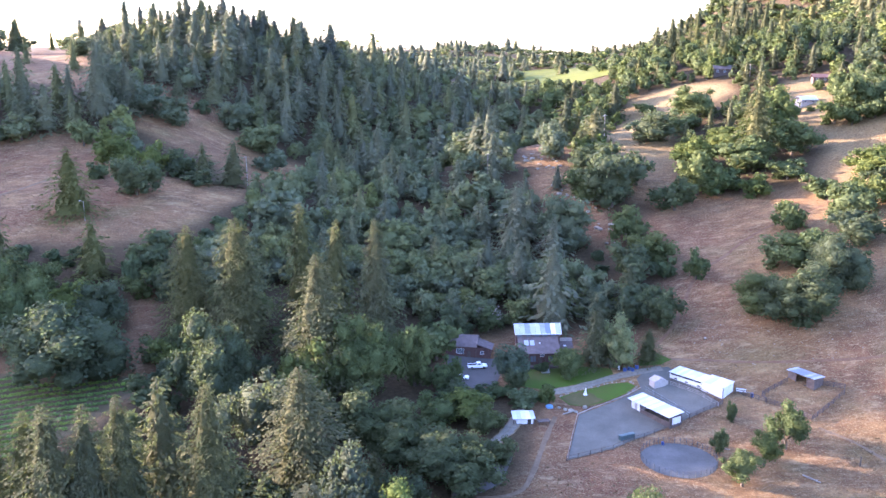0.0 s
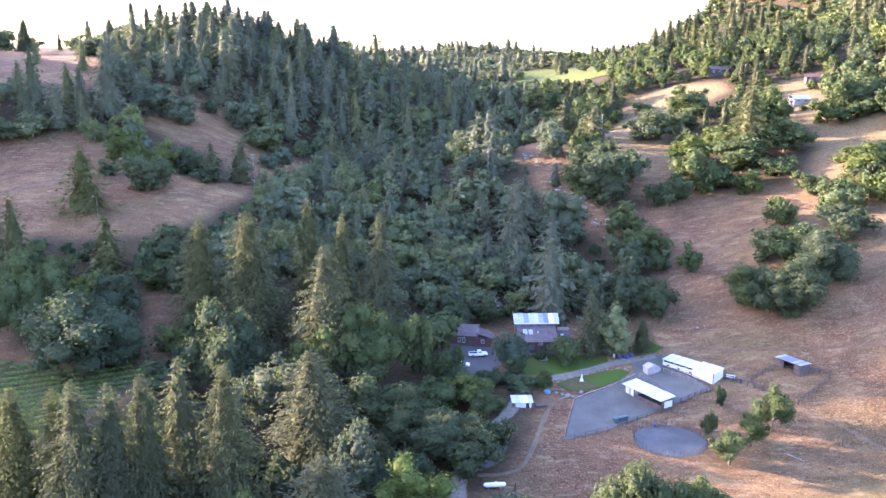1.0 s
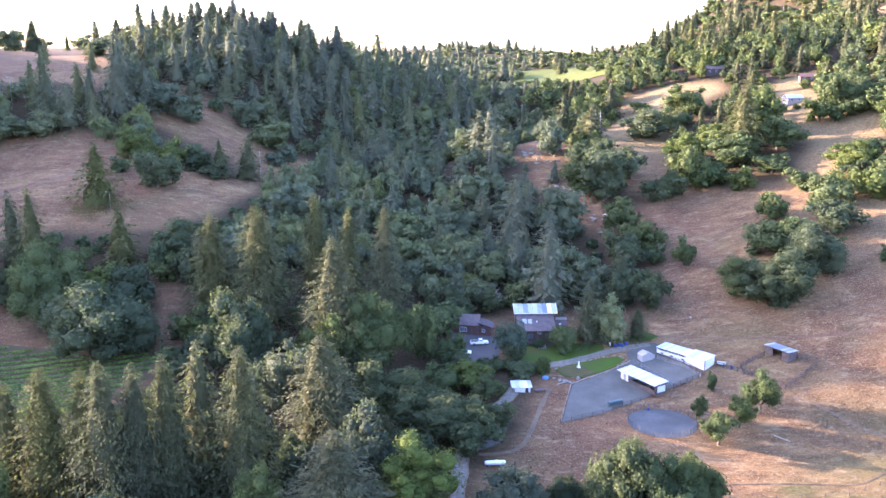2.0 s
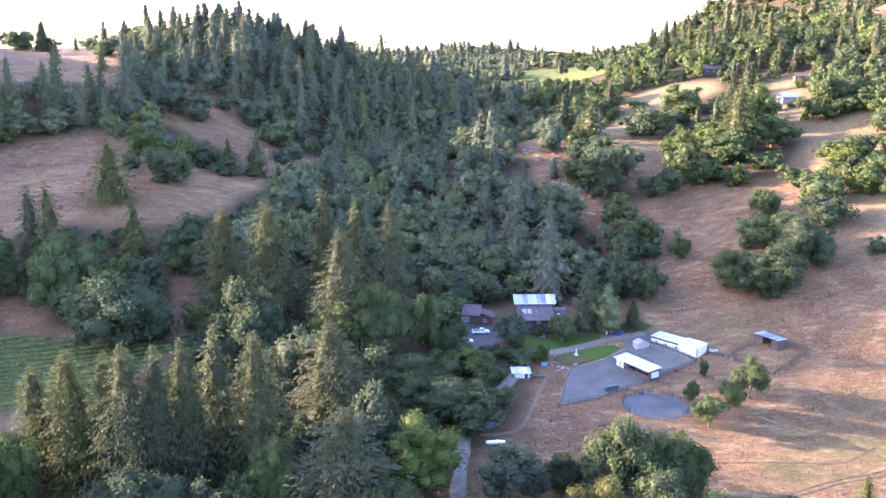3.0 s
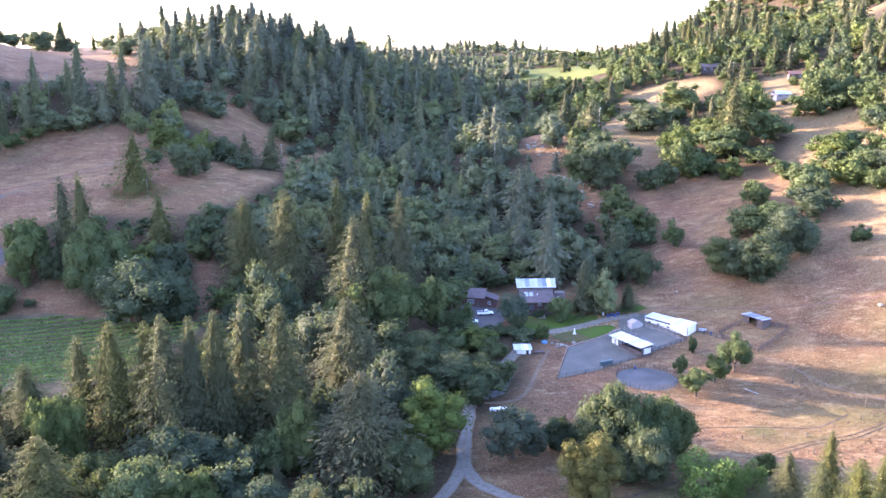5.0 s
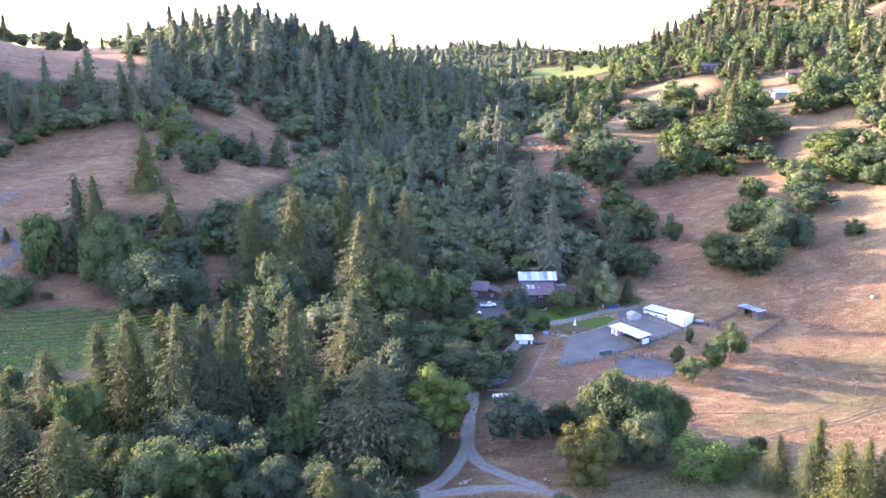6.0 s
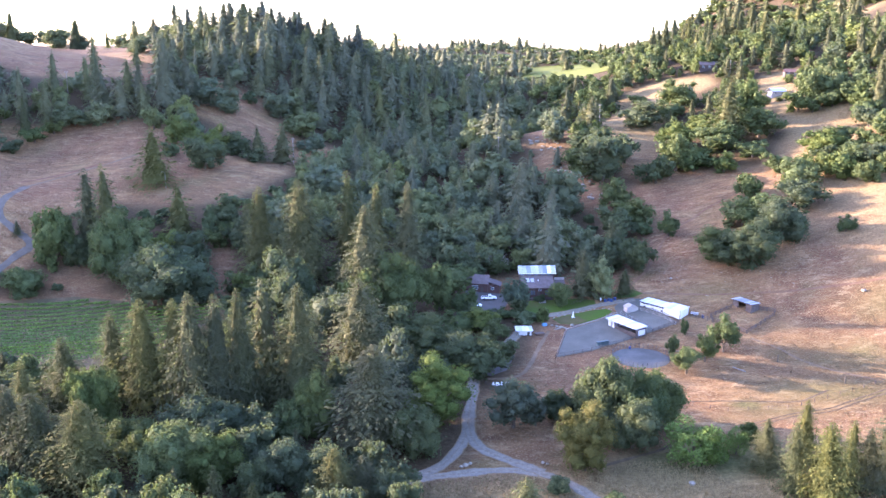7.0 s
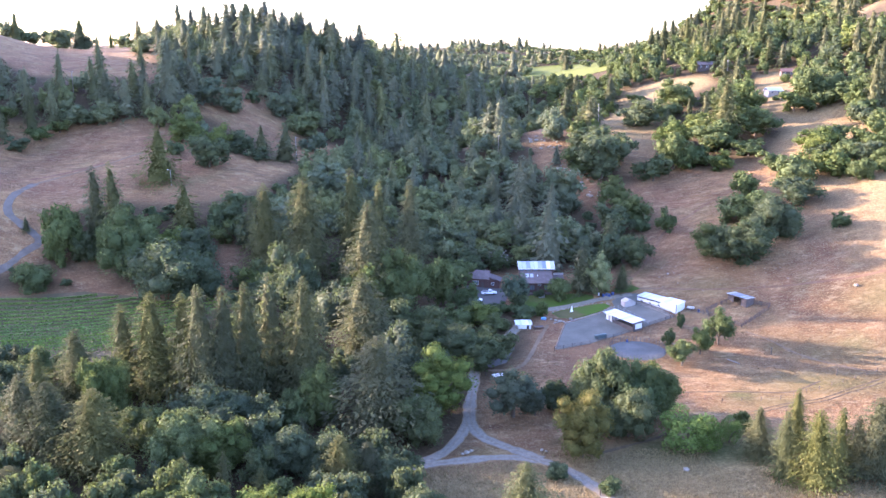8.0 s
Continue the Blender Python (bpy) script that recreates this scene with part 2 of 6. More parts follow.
M_RAIL = plain_material("grey fence wood", [(0.045, 0.036, 0.032), (0.08, 0.064, 0.056), (0.13, 0.108, 0.095)], 1.0, 0.9, 0.3)
M_PALE = plain_material("pale wood", [(0.22, 0.20, 0.185), (0.33, 0.30, 0.28)], 1.0, 0.8, 0.2)
M_POLE = plain_material("grey pole wood", [(0.17, 0.155, 0.14), (0.27, 0.25, 0.23)], 1.0, 0.85, 0.2)
# Inner shade of openings is put into this colour; dark trim shares it.
M_DARK = plain_material("dark trim and inner shade", [(0.03, 0.028, 0.026), (0.055, 0.05, 0.047)], 1.0, 0.9, 0.1)
M_STEEL = plain_material("dull steel pipe", [(0.18, 0.19, 0.20), (0.28, 0.29, 0.30)], 1.0, 0.5, 0.1, metal=0.7)
M_PANEL = plain_material("dark fence panel", [(0.028, 0.032, 0.034), (0.055, 0.060, 0.062)], 1.0, 0.7, 0.1)
M_PENSAND = plain_material("dark pen sand", [(0.050, 0.053, 0.050), (0.074, 0.078, 0.074), (0.105, 0.109, 0.102)], 0.14, 0.95, 0.3, 24)
M_STONE = plain_material("grey stone", [(0.13, 0.118, 0.095), (0.20, 0.185, 0.15), (0.29, 0.265, 0.22)], 1.5, 0.9, 0.5, 6)
M_CONC = plain_material("concrete", [(0.30, 0.29, 0.28), (0.40, 0.39, 0.38)], 0.8, 0.9, 0.2)
M_TANK = plain_material("white enamel", [(0.74, 0.75, 0.76), (0.82, 0.82, 0.83)], 0.5, 0.35, 0.05)
M_CARWHITE = plain_material("white car paint", [(0.75, 0.76, 0.78), (0.80, 0.81, 0.82)], 0.4, 0.25, 0.0)
M_TYRE = plain_material("tyre rubber", [(0.02, 0.02, 0.02), (0.035, 0.035, 0.035)], 3, 0.9, 0.2)
M_BLUE = plain_material("blue plastic", [(0.018, 0.040, 0.125), (0.028, 0.062, 0.18)], 1.5, 0.5, 0.1)
M_PALEBLUE = plain_material("pale blue plastic", [(0.09, 0.20, 0.33), (0.13, 0.27, 0.42)], 1.5, 0.5, 0.1)
M_TEAL = plain_material("dark green plastic", [(0.035, 0.062, 0.064), (0.055, 0.090, 0.090)], 1.5, 0.5, 0.1)
M_TERRA = plain_material("red brown roof", [(0.07, 0.034, 0.026), (0.11, 0.056, 0.042)], 0.8, 0.8, 0.2)


def glass_material():
    m, nt, out = nodes_of("window glass")
    bsdf = node(nt, "ShaderNodeBsdfPrincipled", Roughness=0.06, IOR=1.45)
    bsdf.inputs["Base Color"].default_value = (0.10, 0.12, 0.14, 1)
    nt.links.new(bsdf.outputs[0], out.inputs[0])
    return m


M_GLASS = glass_material()

# ------------------------------------------------------------------ land
# Landforms: rises and hollows (x, y, height), by their breadth.
PLAIN = 55.6
BROAD = [(-840, 1260, 25.0), (-420, -840, -41.4), (-420, 1680, 25.7), (0, -840, -42.9), (420, -840, -22.9), (840, -420, -17.1), (840, 1260, 92.1), (840, 1680, 60.4), (1260, 840, 46.9), (1260, 1260, 73.4), (1260, 1680, 64.8)]
HILLS = [(-640, -320, -26.5), (-640, 480, 35.4), (-480, -160, -22.5), (-480, 320, 13.0), (-320, -160, -43.2), (-320, 640, 20.9), (-160, 960, 11.7), (0, 160, -54.2), (160, -320, -21.3), (320, 1120, -13.8), (320, 1280, -13.0), (320, 1440, -50.0), (320, 1640, -40.0), (200, 1300, -20.0), (300, 1880, -50.0), (450, 1850, -50.0), (480, 480, 34.1), (480, 960, 26.5), (640, 480, 57.3), (640, 640, 48.7), (640, 800, 25.4), (640, 960, 17.9), (640, 1120, 16.0), (250, 1520, 46.0)]
# Unseen rises at (-470, 530) and (-440, 430) are added to shade the valley.
SPURS = [(-400, 620, -0.7), (-240, 60, -15.1), (-160, 540, 13.1), (-160, 700, 18.5), (-80, 620, 16.4), (-80, 700, 1.2), (0, -100, -28.4), (0, 620, -17.5), (80, 60, -0.5), (80, 380, -9.9), (160, -100, -22.0), (160, 620, 12.5), (240, -20, -18.6), (240, 140, -18.0), (240, 300, 1.6), (240, 540, 9.7), (320, 300, 10.9), (400, 620, 16.9), (-470, 530, 60.0), (-440, 430, 40.0), (410, 1080, 30.0), (470, 1080, 25.0)]
KNOLLS = [(-230, 180, -8.8), (-230, 360, -17.5), (-185, 225, -13.5), (-140, 225, -8.6), (-95, 495, -8.5), (-50, 450, -15.2), (-5, 180, 2.2), (-5, 360, -6.8), (-5, 495, -13.0), (40, 270, -3.4), (40, 450, 18.2), (40, 495, -19.3), (130, 180, -7.4), (-295, 612, -1.5)]
HUMPS = [(-92, 417, -5.0), (75, 379, 4.0), (-102, 362, 3.0), (-112, 396, -3.0)]
PEN = (58.4, 192.5, 9.1)


def land(x, y):
    """Height of the ground; x and y may be arrays."""
    x, y = np.asarray(x, float), np.asarray(y, float)
    z = np.full(np.broadcast(x, y).shape, PLAIN)
    for r, forms in ((420, BROAD), (160, HILLS), (80, SPURS), (45, KNOLLS), (25, HUMPS)):
        for a, b, h in forms:
            z = z + h * np.exp(-((x - a) ** 2 + (y - b) ** 2) / (2 * r * r))
    rough = 0.16 * np.sin(x / 5.3 + np.sin(y / 7.1)) * np.sin(y / 6.1 + 0.7 * np.sin(x / 9.0)) + 0.5 * np.sin(x / 17 + 1.3) * np.sin(y / 21 + np.sin(x / 33))
    yard = np.exp(-(((x - 50) / 45) ** 2 + ((y - 220) / 36) ** 2) ** 2)
    z = z + rough * (1 - 0.95 * yard)
    d = np.hypot(x - PEN[0], y - PEN[1])
    flat = np.clip((PEN[2] + 5 - d) / 4.5, 0, 1)
    flat = flat * flat * (3 - 2 * flat)
    return z * (1 - flat) + flat * -1.7


def up(x, y):
    return float(land(x, y))


def inside(poly, x, y):
    """Whether points lie in a plan outline."""
    x, y = np.asarray(x, float), np.asarray(y, float)
    hit = np.zeros(np.broadcast(x, y).shape, bool)
    n = len(poly)
    for i in range(n):
        (x1, y1), (x2, y2) = poly[i], poly[(i + 1) % n]
        if y1 == y2:
            continue
        cross = ((y1 > y) != (y2 > y)) & (x < (x2 - x1) * (y - y1) / (y2 - y1) + x1)
        hit ^= cross
    return hit


# Open ground in the plan, free of woods.
OPEN = {
    "knoll": [(-145, 305), (-133, 303), (-114, 308), (-97, 320), (-89, 338), (-82, 357), (-81, 388), (-97, 376), (-119, 373), (-141, 388), (-162, 409), (-181, 418), (-198, 411), (-215, 405), (-260, 395), (-235, 350), (-230, 280), (-200, 240), (-176, 248), (-164, 253), (-166, 278), (-168, 288)],
    "upper": [(-158, 441), (-160, 501), (-150, 497), (-139, 492), (-122, 489), (-111, 463), (-103, 469), (-95, 450), (-83, 453), (-66, 460), (-63, 442), (-82, 406), (-88, 384), (-109, 422), (-128, 421), (-146, 430)],
    "top": [(-700, 560), (-700, 1250), (-235, 1250), (-222, 700), (-222, 575), (-195, 506), (-189, 473), (-215, 477), (-260, 460), (-330, 500)],
    "pasture": [(58, 247), (70, 269), (86, 312), (83, 345), (93, 360), (112, 367), (129, 359), (149, 348), (171, 378), (181, 424), (192, 430), (330, 430), (330, 40), (-2, 60), (-2, 106), (-15, 109), (-4, 128), (3, 133), (6, 159), (19, 183), (26, 201), (26, 222)],
    "pale": [(114, 527), (142, 529), (169, 508), (169, 491), (151, 482), (127, 461), (117, 428), (118, 410), (104, 363), (84, 360), (85, 382), (86, 456), (100, 473)],
    "scree": [(54, 470), (63, 470), (65, 414), (65, 386), (72, 368), (77, 345), (68, 318), (57, 343), (44, 385), (41, 429)],
    "vines": [(-190, 230), (-170, 236), (-159, 240), (-142, 243), (-116, 238), (-100, 234), (-75, 235), (-92, 194), (-112, 172), (-150, 192), (-190, 205)],
    "glade": [(-154, 243), (-156, 257), (-144, 261), (-134, 250), (-133, 239)],
    "ride": [(-88, 231), (-92, 245), (-96, 262), (-97, 280), (-92, 278), (-88, 260), (-85, 245), (-79, 231)],
    "hill plot": [(176, 426), (200, 428), (206, 456), (216, 484), (196, 488), (180, 458)],
    "yard": [(2, 231), (3, 262), (22, 262), (24, 270), (45, 268), (62, 264), (69, 246), (38, 232), (25, 225), (14, 228)],
    "far field": [(70, 700), (70, 790), (150, 790), (150, 770), (100, 712)],
    "far pasture": [(75, 960), (75, 1430), (165, 1430), (125, 960)],
    "east slope": [(258, 618), (285, 600), (330, 628), (345, 660), (300, 662)],
}


def is_open(x, y):
    hit = np.zeros(np.broadcast(np.asarray(x), np.asarray(y)).shape, bool)
    for poly in OPEN.values():
        hit |= inside(poly, x, y)
    return hit


def spread(lo, hi, step, reach):
    mid = list(np.arange(lo, hi + step / 2, step))
    a, b, s = [], [], step
    while (b[-1] if b else hi) < reach[1]:
        s *= 1.16
        b.append((b[-1] if b else hi) + s)
    s = step
    while (a[-1] if a else lo) > reach[0]:
        s *= 1.16
        a.append((a[-1] if a else lo) - s)
    return np.array(a[::-1] + mid + b)


def quads_mesh(name, verts, quads, materials, index=None):
    me = bpy.data.meshes.new(name)
    verts, quads = np.asarray(verts, np.float32), np.asarray(quads, np.int32)
    me.vertices.add(len(verts))
    me.vertices.foreach_set("co", verts.ravel())
    me.loops.add(quads.size)
    me.loops.foreach_set("vertex_index", quads.ravel())
    me.polygons.add(len(quads))
    me.polygons.foreach_set("loop_start", np.arange(0, quads.size, 4, dtype=np.int32))
    for m in materials:
        me.materials.append(m)
    if index is not None:
        me.polygons.foreach_set("material_index", np.asarray(index, np.int32))
    me.update(calc_edges=True)
    return me


def soft_edge(mask, rounds):
    m = mask.astype(float)
    for _ in range(rounds):
        p = np.pad(m, 1, mode="edge")
        m = (p[:-2, 1:-1] + p[2:, 1:-1] + p[1:-1, :-2] + p[1:-1, 2:] + 2 * m) / 6
    return m


def build_ground():
    gx, gy = spread(-270, 270, 2.6, (-4200, 4200)), spread(70, 806, 2.7, (-2500, 4600))
    X, Y = np.meshgrid(gx, gy)
    Z = land(X, Y)
    nx, ny = len(gx), len(gy)
    i = np.arange(nx * ny).reshape(ny, nx)
    quads = np.stack([i[:-1, :-1], i[:-1, 1:], i[1:, 1:], i[1:, :-1]], -1).reshape(-1, 4)
    me = quads_mesh("ground", np.stack([X, Y, Z], -1).reshape(-1, 3), quads, [M_GROUND])
    me.polygons.foreach_set("use_smooth", np.ones(len(quads), bool))
    woods = soft_edge(~is_open(X, Y) & (Y > 60), 3)
    me.attributes.new("woodland", "FLOAT", "POINT").data.foreach_set("value", woods.ravel().astype(np.float32))
    meadow = np.clip((134 - Y + 0.22 * (X - 30)) / 18, 0, 1) * 0.9
    meadow = np.maximum(meadow, np.clip((X - 140) / 50, 0, 0.7))
    meadow = np.maximum(meadow, np.clip((Y - 385) / 40, 0, 0.75) * (X > 70))
    me.attributes.new("meadow", "FLOAT", "POINT").data.foreach_set("value", meadow.ravel().astype(np.float32))
    sward = np.zeros(X.shape)
    for a, b, rx, ry, f in ((60, 129, 19, 8, 0.95), (124, 188, 24, 20, 0.42), (82, 161, 6, 3.5, 0.8), (60, 147, 8, 4, 0.8), (112, 168, 26, 10, 0.6), (90, 157, 16, 6, 0.5), (150, 215, 22, 14, 0.5), (6, 128, 6, 2.5, 0.4), (28, 132, 8, 3, 0.4), (95, 240, 14, 8, 0.35)):
        sward = np.maximum(sward, f * np.exp(-((X - a) / rx) ** 2 - ((Y - b) / ry) ** 2))
    me.attributes.new("sward", "FLOAT", "POINT").data.foreach_set("value", sward.ravel().astype(np.float32))
    return tagged(new("ground", me), "dry tawny grassland over rolling hills and valley", "ground", kind="structure")


build_ground()


# ------------------------------------------------------------------ building blocks
def box(bm, x0, x1, y0, y1, z0, z1, bevel=0.0):
    c = Matrix.LocRotScale(((x0 + x1) / 2, (y0 + y1) / 2, (z0 + z1) / 2), None, (x1 - x0, y1 - y0, z1 - z0))
    made = bmesh.ops.create_cube(bm, size=1.0, matrix=c)
    if bevel:
        edges = {e for v in made["verts"] for e in v.link_edges}
        bmesh.ops.bevel(bm, geom=list(edges), offset=bevel, segments=2, affect="EDGES", profile=0.6)
    return bm


def slab(bm, corners, thick):
    """A sheet with four corners (counter-clockwise from above) and a thickness downwards."""
    top = [bm.verts.new(c) for c in corners]
    low = [bm.verts.new((c[0], c[1], c[2] - thick)) for c in corners]
    n = len(corners)
    bm.faces.new(top)
    bm.faces.new(low[::-1])
    for k in range(n):
        bm.faces.new((low[k], low[(k + 1) % n], top[(k + 1) % n], top[k]))
    return bm


def tube(bm, a, b, ra, rb=None, sides=7):
    a, b = Vector(a), Vector(b)
    rb = ra if rb is None else rb
    q = (b - a).to_track_quat("Z", "Y").to_matrix().to_4x4()
    m = Matrix.Translation((a + b) / 2) @ q
    bmesh.ops.create_cone(bm, cap_ends=True, segments=sides, radius1=ra, radius2=rb, depth=(b - a).length, matrix=m)
    return bm


def part(name, bm, material, parent=None, label=""):
    me = bpy.data.meshes.new(name)
    bm.to_mesh(me)
    bm.free()
    me.materials.append(material)
    ob = new(name, me)
    if parent:
        ob.parent = parent
    if label:
        ob["label"] = label
    return ob


def empty(name, m, label, category, group=""):
    ob = new(name)
    ob.matrix_basis = m
    ob.empty_display_size = 0.5
    return tagged(ob, label, category, group)


def B():
    return bmesh.new()


def draped(name, outline, material, lift, label, category, step=2.6):
    """A sheet laid on the ground inside a plan outline."""
    bm = B()
    bm.faces.new([bm.verts.new((x, y, 0)) for x, y in outline])
    xs, ys = [p[0] for p in outline], [p[1] for p in outline]
    for axis, values in ((0, xs), (1, ys)):
        v = min(values) + step
        while v < max(values):
            co, no = ((v, 0, 0), (1, 0, 0)) if axis == 0 else ((0, v, 0), (0, 1, 0))
            bmesh.ops.bisect_plane(bm, geom=bm.verts[:] + bm.edges[:] + bm.faces[:], plane_co=co, plane_no=no)
            v += step
    for v in bm.verts:
        v.co.z = up(v.co.x, v.co.y) + lift
    bmesh.ops.recalc_face_normals(bm, faces=bm.faces[:])
    if sum(f.normal.z for f in bm.faces) < 0:
        bmesh.ops.reverse_faces(bm, faces=bm.faces[:])
    for f in bm.faces:
        f.smooth = True
    ob = part(name, bm, material)
    return tagged(ob, label, category, kind="structure")


def smooth_line(points, step=1.6):
    """Points along a curve through the given plan points."""
    p = [np.array(q, float) for q in points]
    p = [2 * p[0] - p[1]] + p + [2 * p[-1] - p[-2]]
    line = []
    for k in range(1, len(p) - 2):
        n = max(2, int(np.linalg.norm(p[k + 1] - p[k]) / step))
        for j in range(n):
            t = j / n
            a, b, c, d = p[k - 1], p[k], p[k + 1], p[k + 2]
            line.append(0.5 * (2 * b + (c - a) * t + (2 * a - 5 * b + 4 * c - d) * t * t + (3 * b - a - 3 * c + d) * t ** 3))
    line.append(p[-2])
    return line


LANES = []


def lane(name, points, width, material, lift, label, category="road"):
    line = smooth_line(points)
    LANES.append(line)
    verts, rng = [], random.Random(len(points))
    across = 9
    for k, q in enumerate(line):
        d = line[min(k + 1, len(line) - 1)] - line[max(k - 1, 0)]
        n = np.array((-d[1], d[0])) / (np.linalg.norm(d) + 1e-9)
        w = width * (1 + 0.10 * math.sin(k * 0.7) + rng.uniform(-0.14, 0.14)) / 2
        for j in range(across):
            e = q + n * w * (2 * j / (across - 1) - 1)
            verts.append((e[0], e[1], up(*e) + lift - (0.05 if j in (0, across - 1) else 0)))
    quads = [(k * across + j, (k + 1) * across + j, (k + 1) * across + j + 1, k * across + j + 1) for k in range(len(line) - 1) for j in range(across - 1)]
    me = quads_mesh(name, verts, [q[::-1] for q in quads], [material])
    side = np.tile(np.linspace(-1, 1, across), len(line)).astype(np.float32)
    me.attributes.new("across", "FLOAT", "POINT").data.foreach_set("value", side)
    return tagged(new(name, me), label, category, kind="structure")


# ------------------------------------------------------------------ trees
def unit(v):
    return v / (np.linalg.norm(v, axis=-1, keepdims=True) + 1e-9)


def leaf_quads(rng, centre, normal, size, long=1.0):
    """One bent, kite-shaped spray of leaves at each centre."""
    n = len(centre)
    side = unit(np.cross(normal, rng.normal(size=(n, 3))))
    along = np.cross(normal, side)
    su = size[:, None] * rng.uniform(0.7, 1.3, (n, 1)) * long
    sv = size[:, None] * rng.uniform(0.5, 0.95, (n, 1))
    sag = normal * size[:, None] * rng.uniform(0.1, 0.45, (n, 1))
    return np.stack([centre - along * su - sag, centre + side * sv, centre + along * su - sag, centre - side * sv], 1).reshape(-1, 3)


def ball(centre, radius, rng, n_lat=4, n_lon=7):
    """A lumpy, uneven clump of foliage."""
    lat = np.linspace(-math.pi / 2, math.pi / 2, n_lat + 1)
    lon = np.linspace(0, 2 * math.pi, n_lon, endpoint=False)
    la, lo = np.meshgrid(lat, lon, indexing="ij")
    lo = lo + 0.5 * (np.arange(n_lat + 1) % 2)[:, None] * 2 * math.pi / n_lon
    p = np.stack([np.cos(la) * np.cos(lo), np.cos(la) * np.sin(lo), np.sin(la)], -1)
    p = p * radius * rng.uniform(0.72, 1.14, la.shape)[..., None] + centre
    i = np.arange((n_lat + 1) * n_lon).reshape(n_lat + 1, n_lon)
    j = np.roll(i, -1, 1)
    q = np.stack([i[:-1], j[:-1], j[1:], i[1:]], -1).reshape(-1, 4)
    return p.reshape(-1, 3), q


def stick(a, b, ra, rb, sides=5):
    a, b = np.array(a, float), np.array(b, float)
    d = unit(b - a)
    s = unit(np.cross(d, (0.3, 0.9, 0.2)))
    t = np.cross(d, s)
    ang = np.linspace(0, 2 * math.pi, sides, endpoint=False)[:, None]
    ring = np.cos(ang) * s + np.sin(ang) * t
    v = np.concatenate([a + ring * ra, b + ring * rb])
    i = np.arange(sides)
    q = np.stack([i, (i + 1) % sides, (i + 1) % sides + sides, i + sides], -1)
    return v, q


def joined(pieces):
    vs, qs, n = [], [], 0
    for v, q in pieces:
        vs.append(v)
        qs.append(q + n)
        n += len(v)
    return np.concatenate(vs), np.concatenate(qs)


def as_piece(v):
    return v, np.arange(len(v)).reshape(-1, 4)


def broadleaf(rng, H, W, leaves, lobes=18, low=0.24, leaf=0.34, droop=0.0, airy=0.0):
    """Trunk and crown of a round-headed tree."""
    R, rz, zc = W / 2, H * (1 - low) / 2, H * (1 + low) / 2
    c = unit(rng.normal(size=(lobes, 3))) * rng.uniform(0.42, 1.04, (lobes, 1)) ** 0.8
    c[:, 2] = c[:, 2] * 0.85 + 0.05
    lobe_r = rng.uniform(0.16, 0.38, lobes) * min(R, rz) * (1 - 0.2 * airy)
    c = c * np.array([R, R, rz]) * 0.86 + np.array([0, 0, zc])
    c = np.concatenate([c, [[0, 0, zc]]])
    lobe_r = np.append(lobe_r, 0.55 * min(R, rz))
    pick = rng.choice(len(c), leaves * 2, p=lobe_r ** 2 / (lobe_r ** 2).sum())
    way = unit(rng.normal(size=(leaves * 2, 3)) + np.array([0, 0, 0.35]))
    spot = c[pick] + way * (lobe_r[pick] * rng.uniform(0.74, 1.22, leaves * 2))[:, None]
    spot[:, 2] -= droop * H * 0.12 * (np.hypot(spot[:, 0], spot[:, 1]) / R) ** 2
    buried = (np.linalg.norm(spot[:, None] - c[None], axis=2) < 0.68 * lobe_r[None]).any(1)
    spot, way = spot[~buried][:leaves], way[~buried][:leaves]
    normal = unit(way + 0.6 * rng.normal(size=way.shape))
    size = rng.uniform(0.7, 1.3, len(spot)) * leaf
    pieces = [as_piece(leaf_quads(rng, spot, normal, size))]
    if airy < 0.5:
        for k in range(len(c)):
            pieces.append(ball(c[k] - np.array([0, 0, droop]), lobe_r[k] * (0.70 if k < lobes else 0.95), rng, *((6, 9) if leaves > 3000 else ((4, 7) if leaves > 500 else (3, 5)))))
    crown = joined(pieces)
    tr = max(0.16, 0.028 * H)
    fork = np.array([rng.uniform(-0.3, 0.3), rng.uniform(-0.3, 0.3), H * (max(low, 0.1) + 0.08)])
    wood = [stick((0, 0, -0.8), fork * 0.55, tr * 1.25, tr), stick(fork * 0.55, fork, tr, tr * 0.8)]
    for k in rng.permutation(lobes)[:7 if leaves > 500 else 1]:
        mid = fork + (c[k] - fork) * 0.5 + np.array([0, 0, 0.04 * H])
        wood += [stick(fork, mid, tr * 0.55, tr * 0.35, 4), stick(mid, c[k], tr * 0.35, tr * 0.12, 4)]
    return crown, joined(wood)


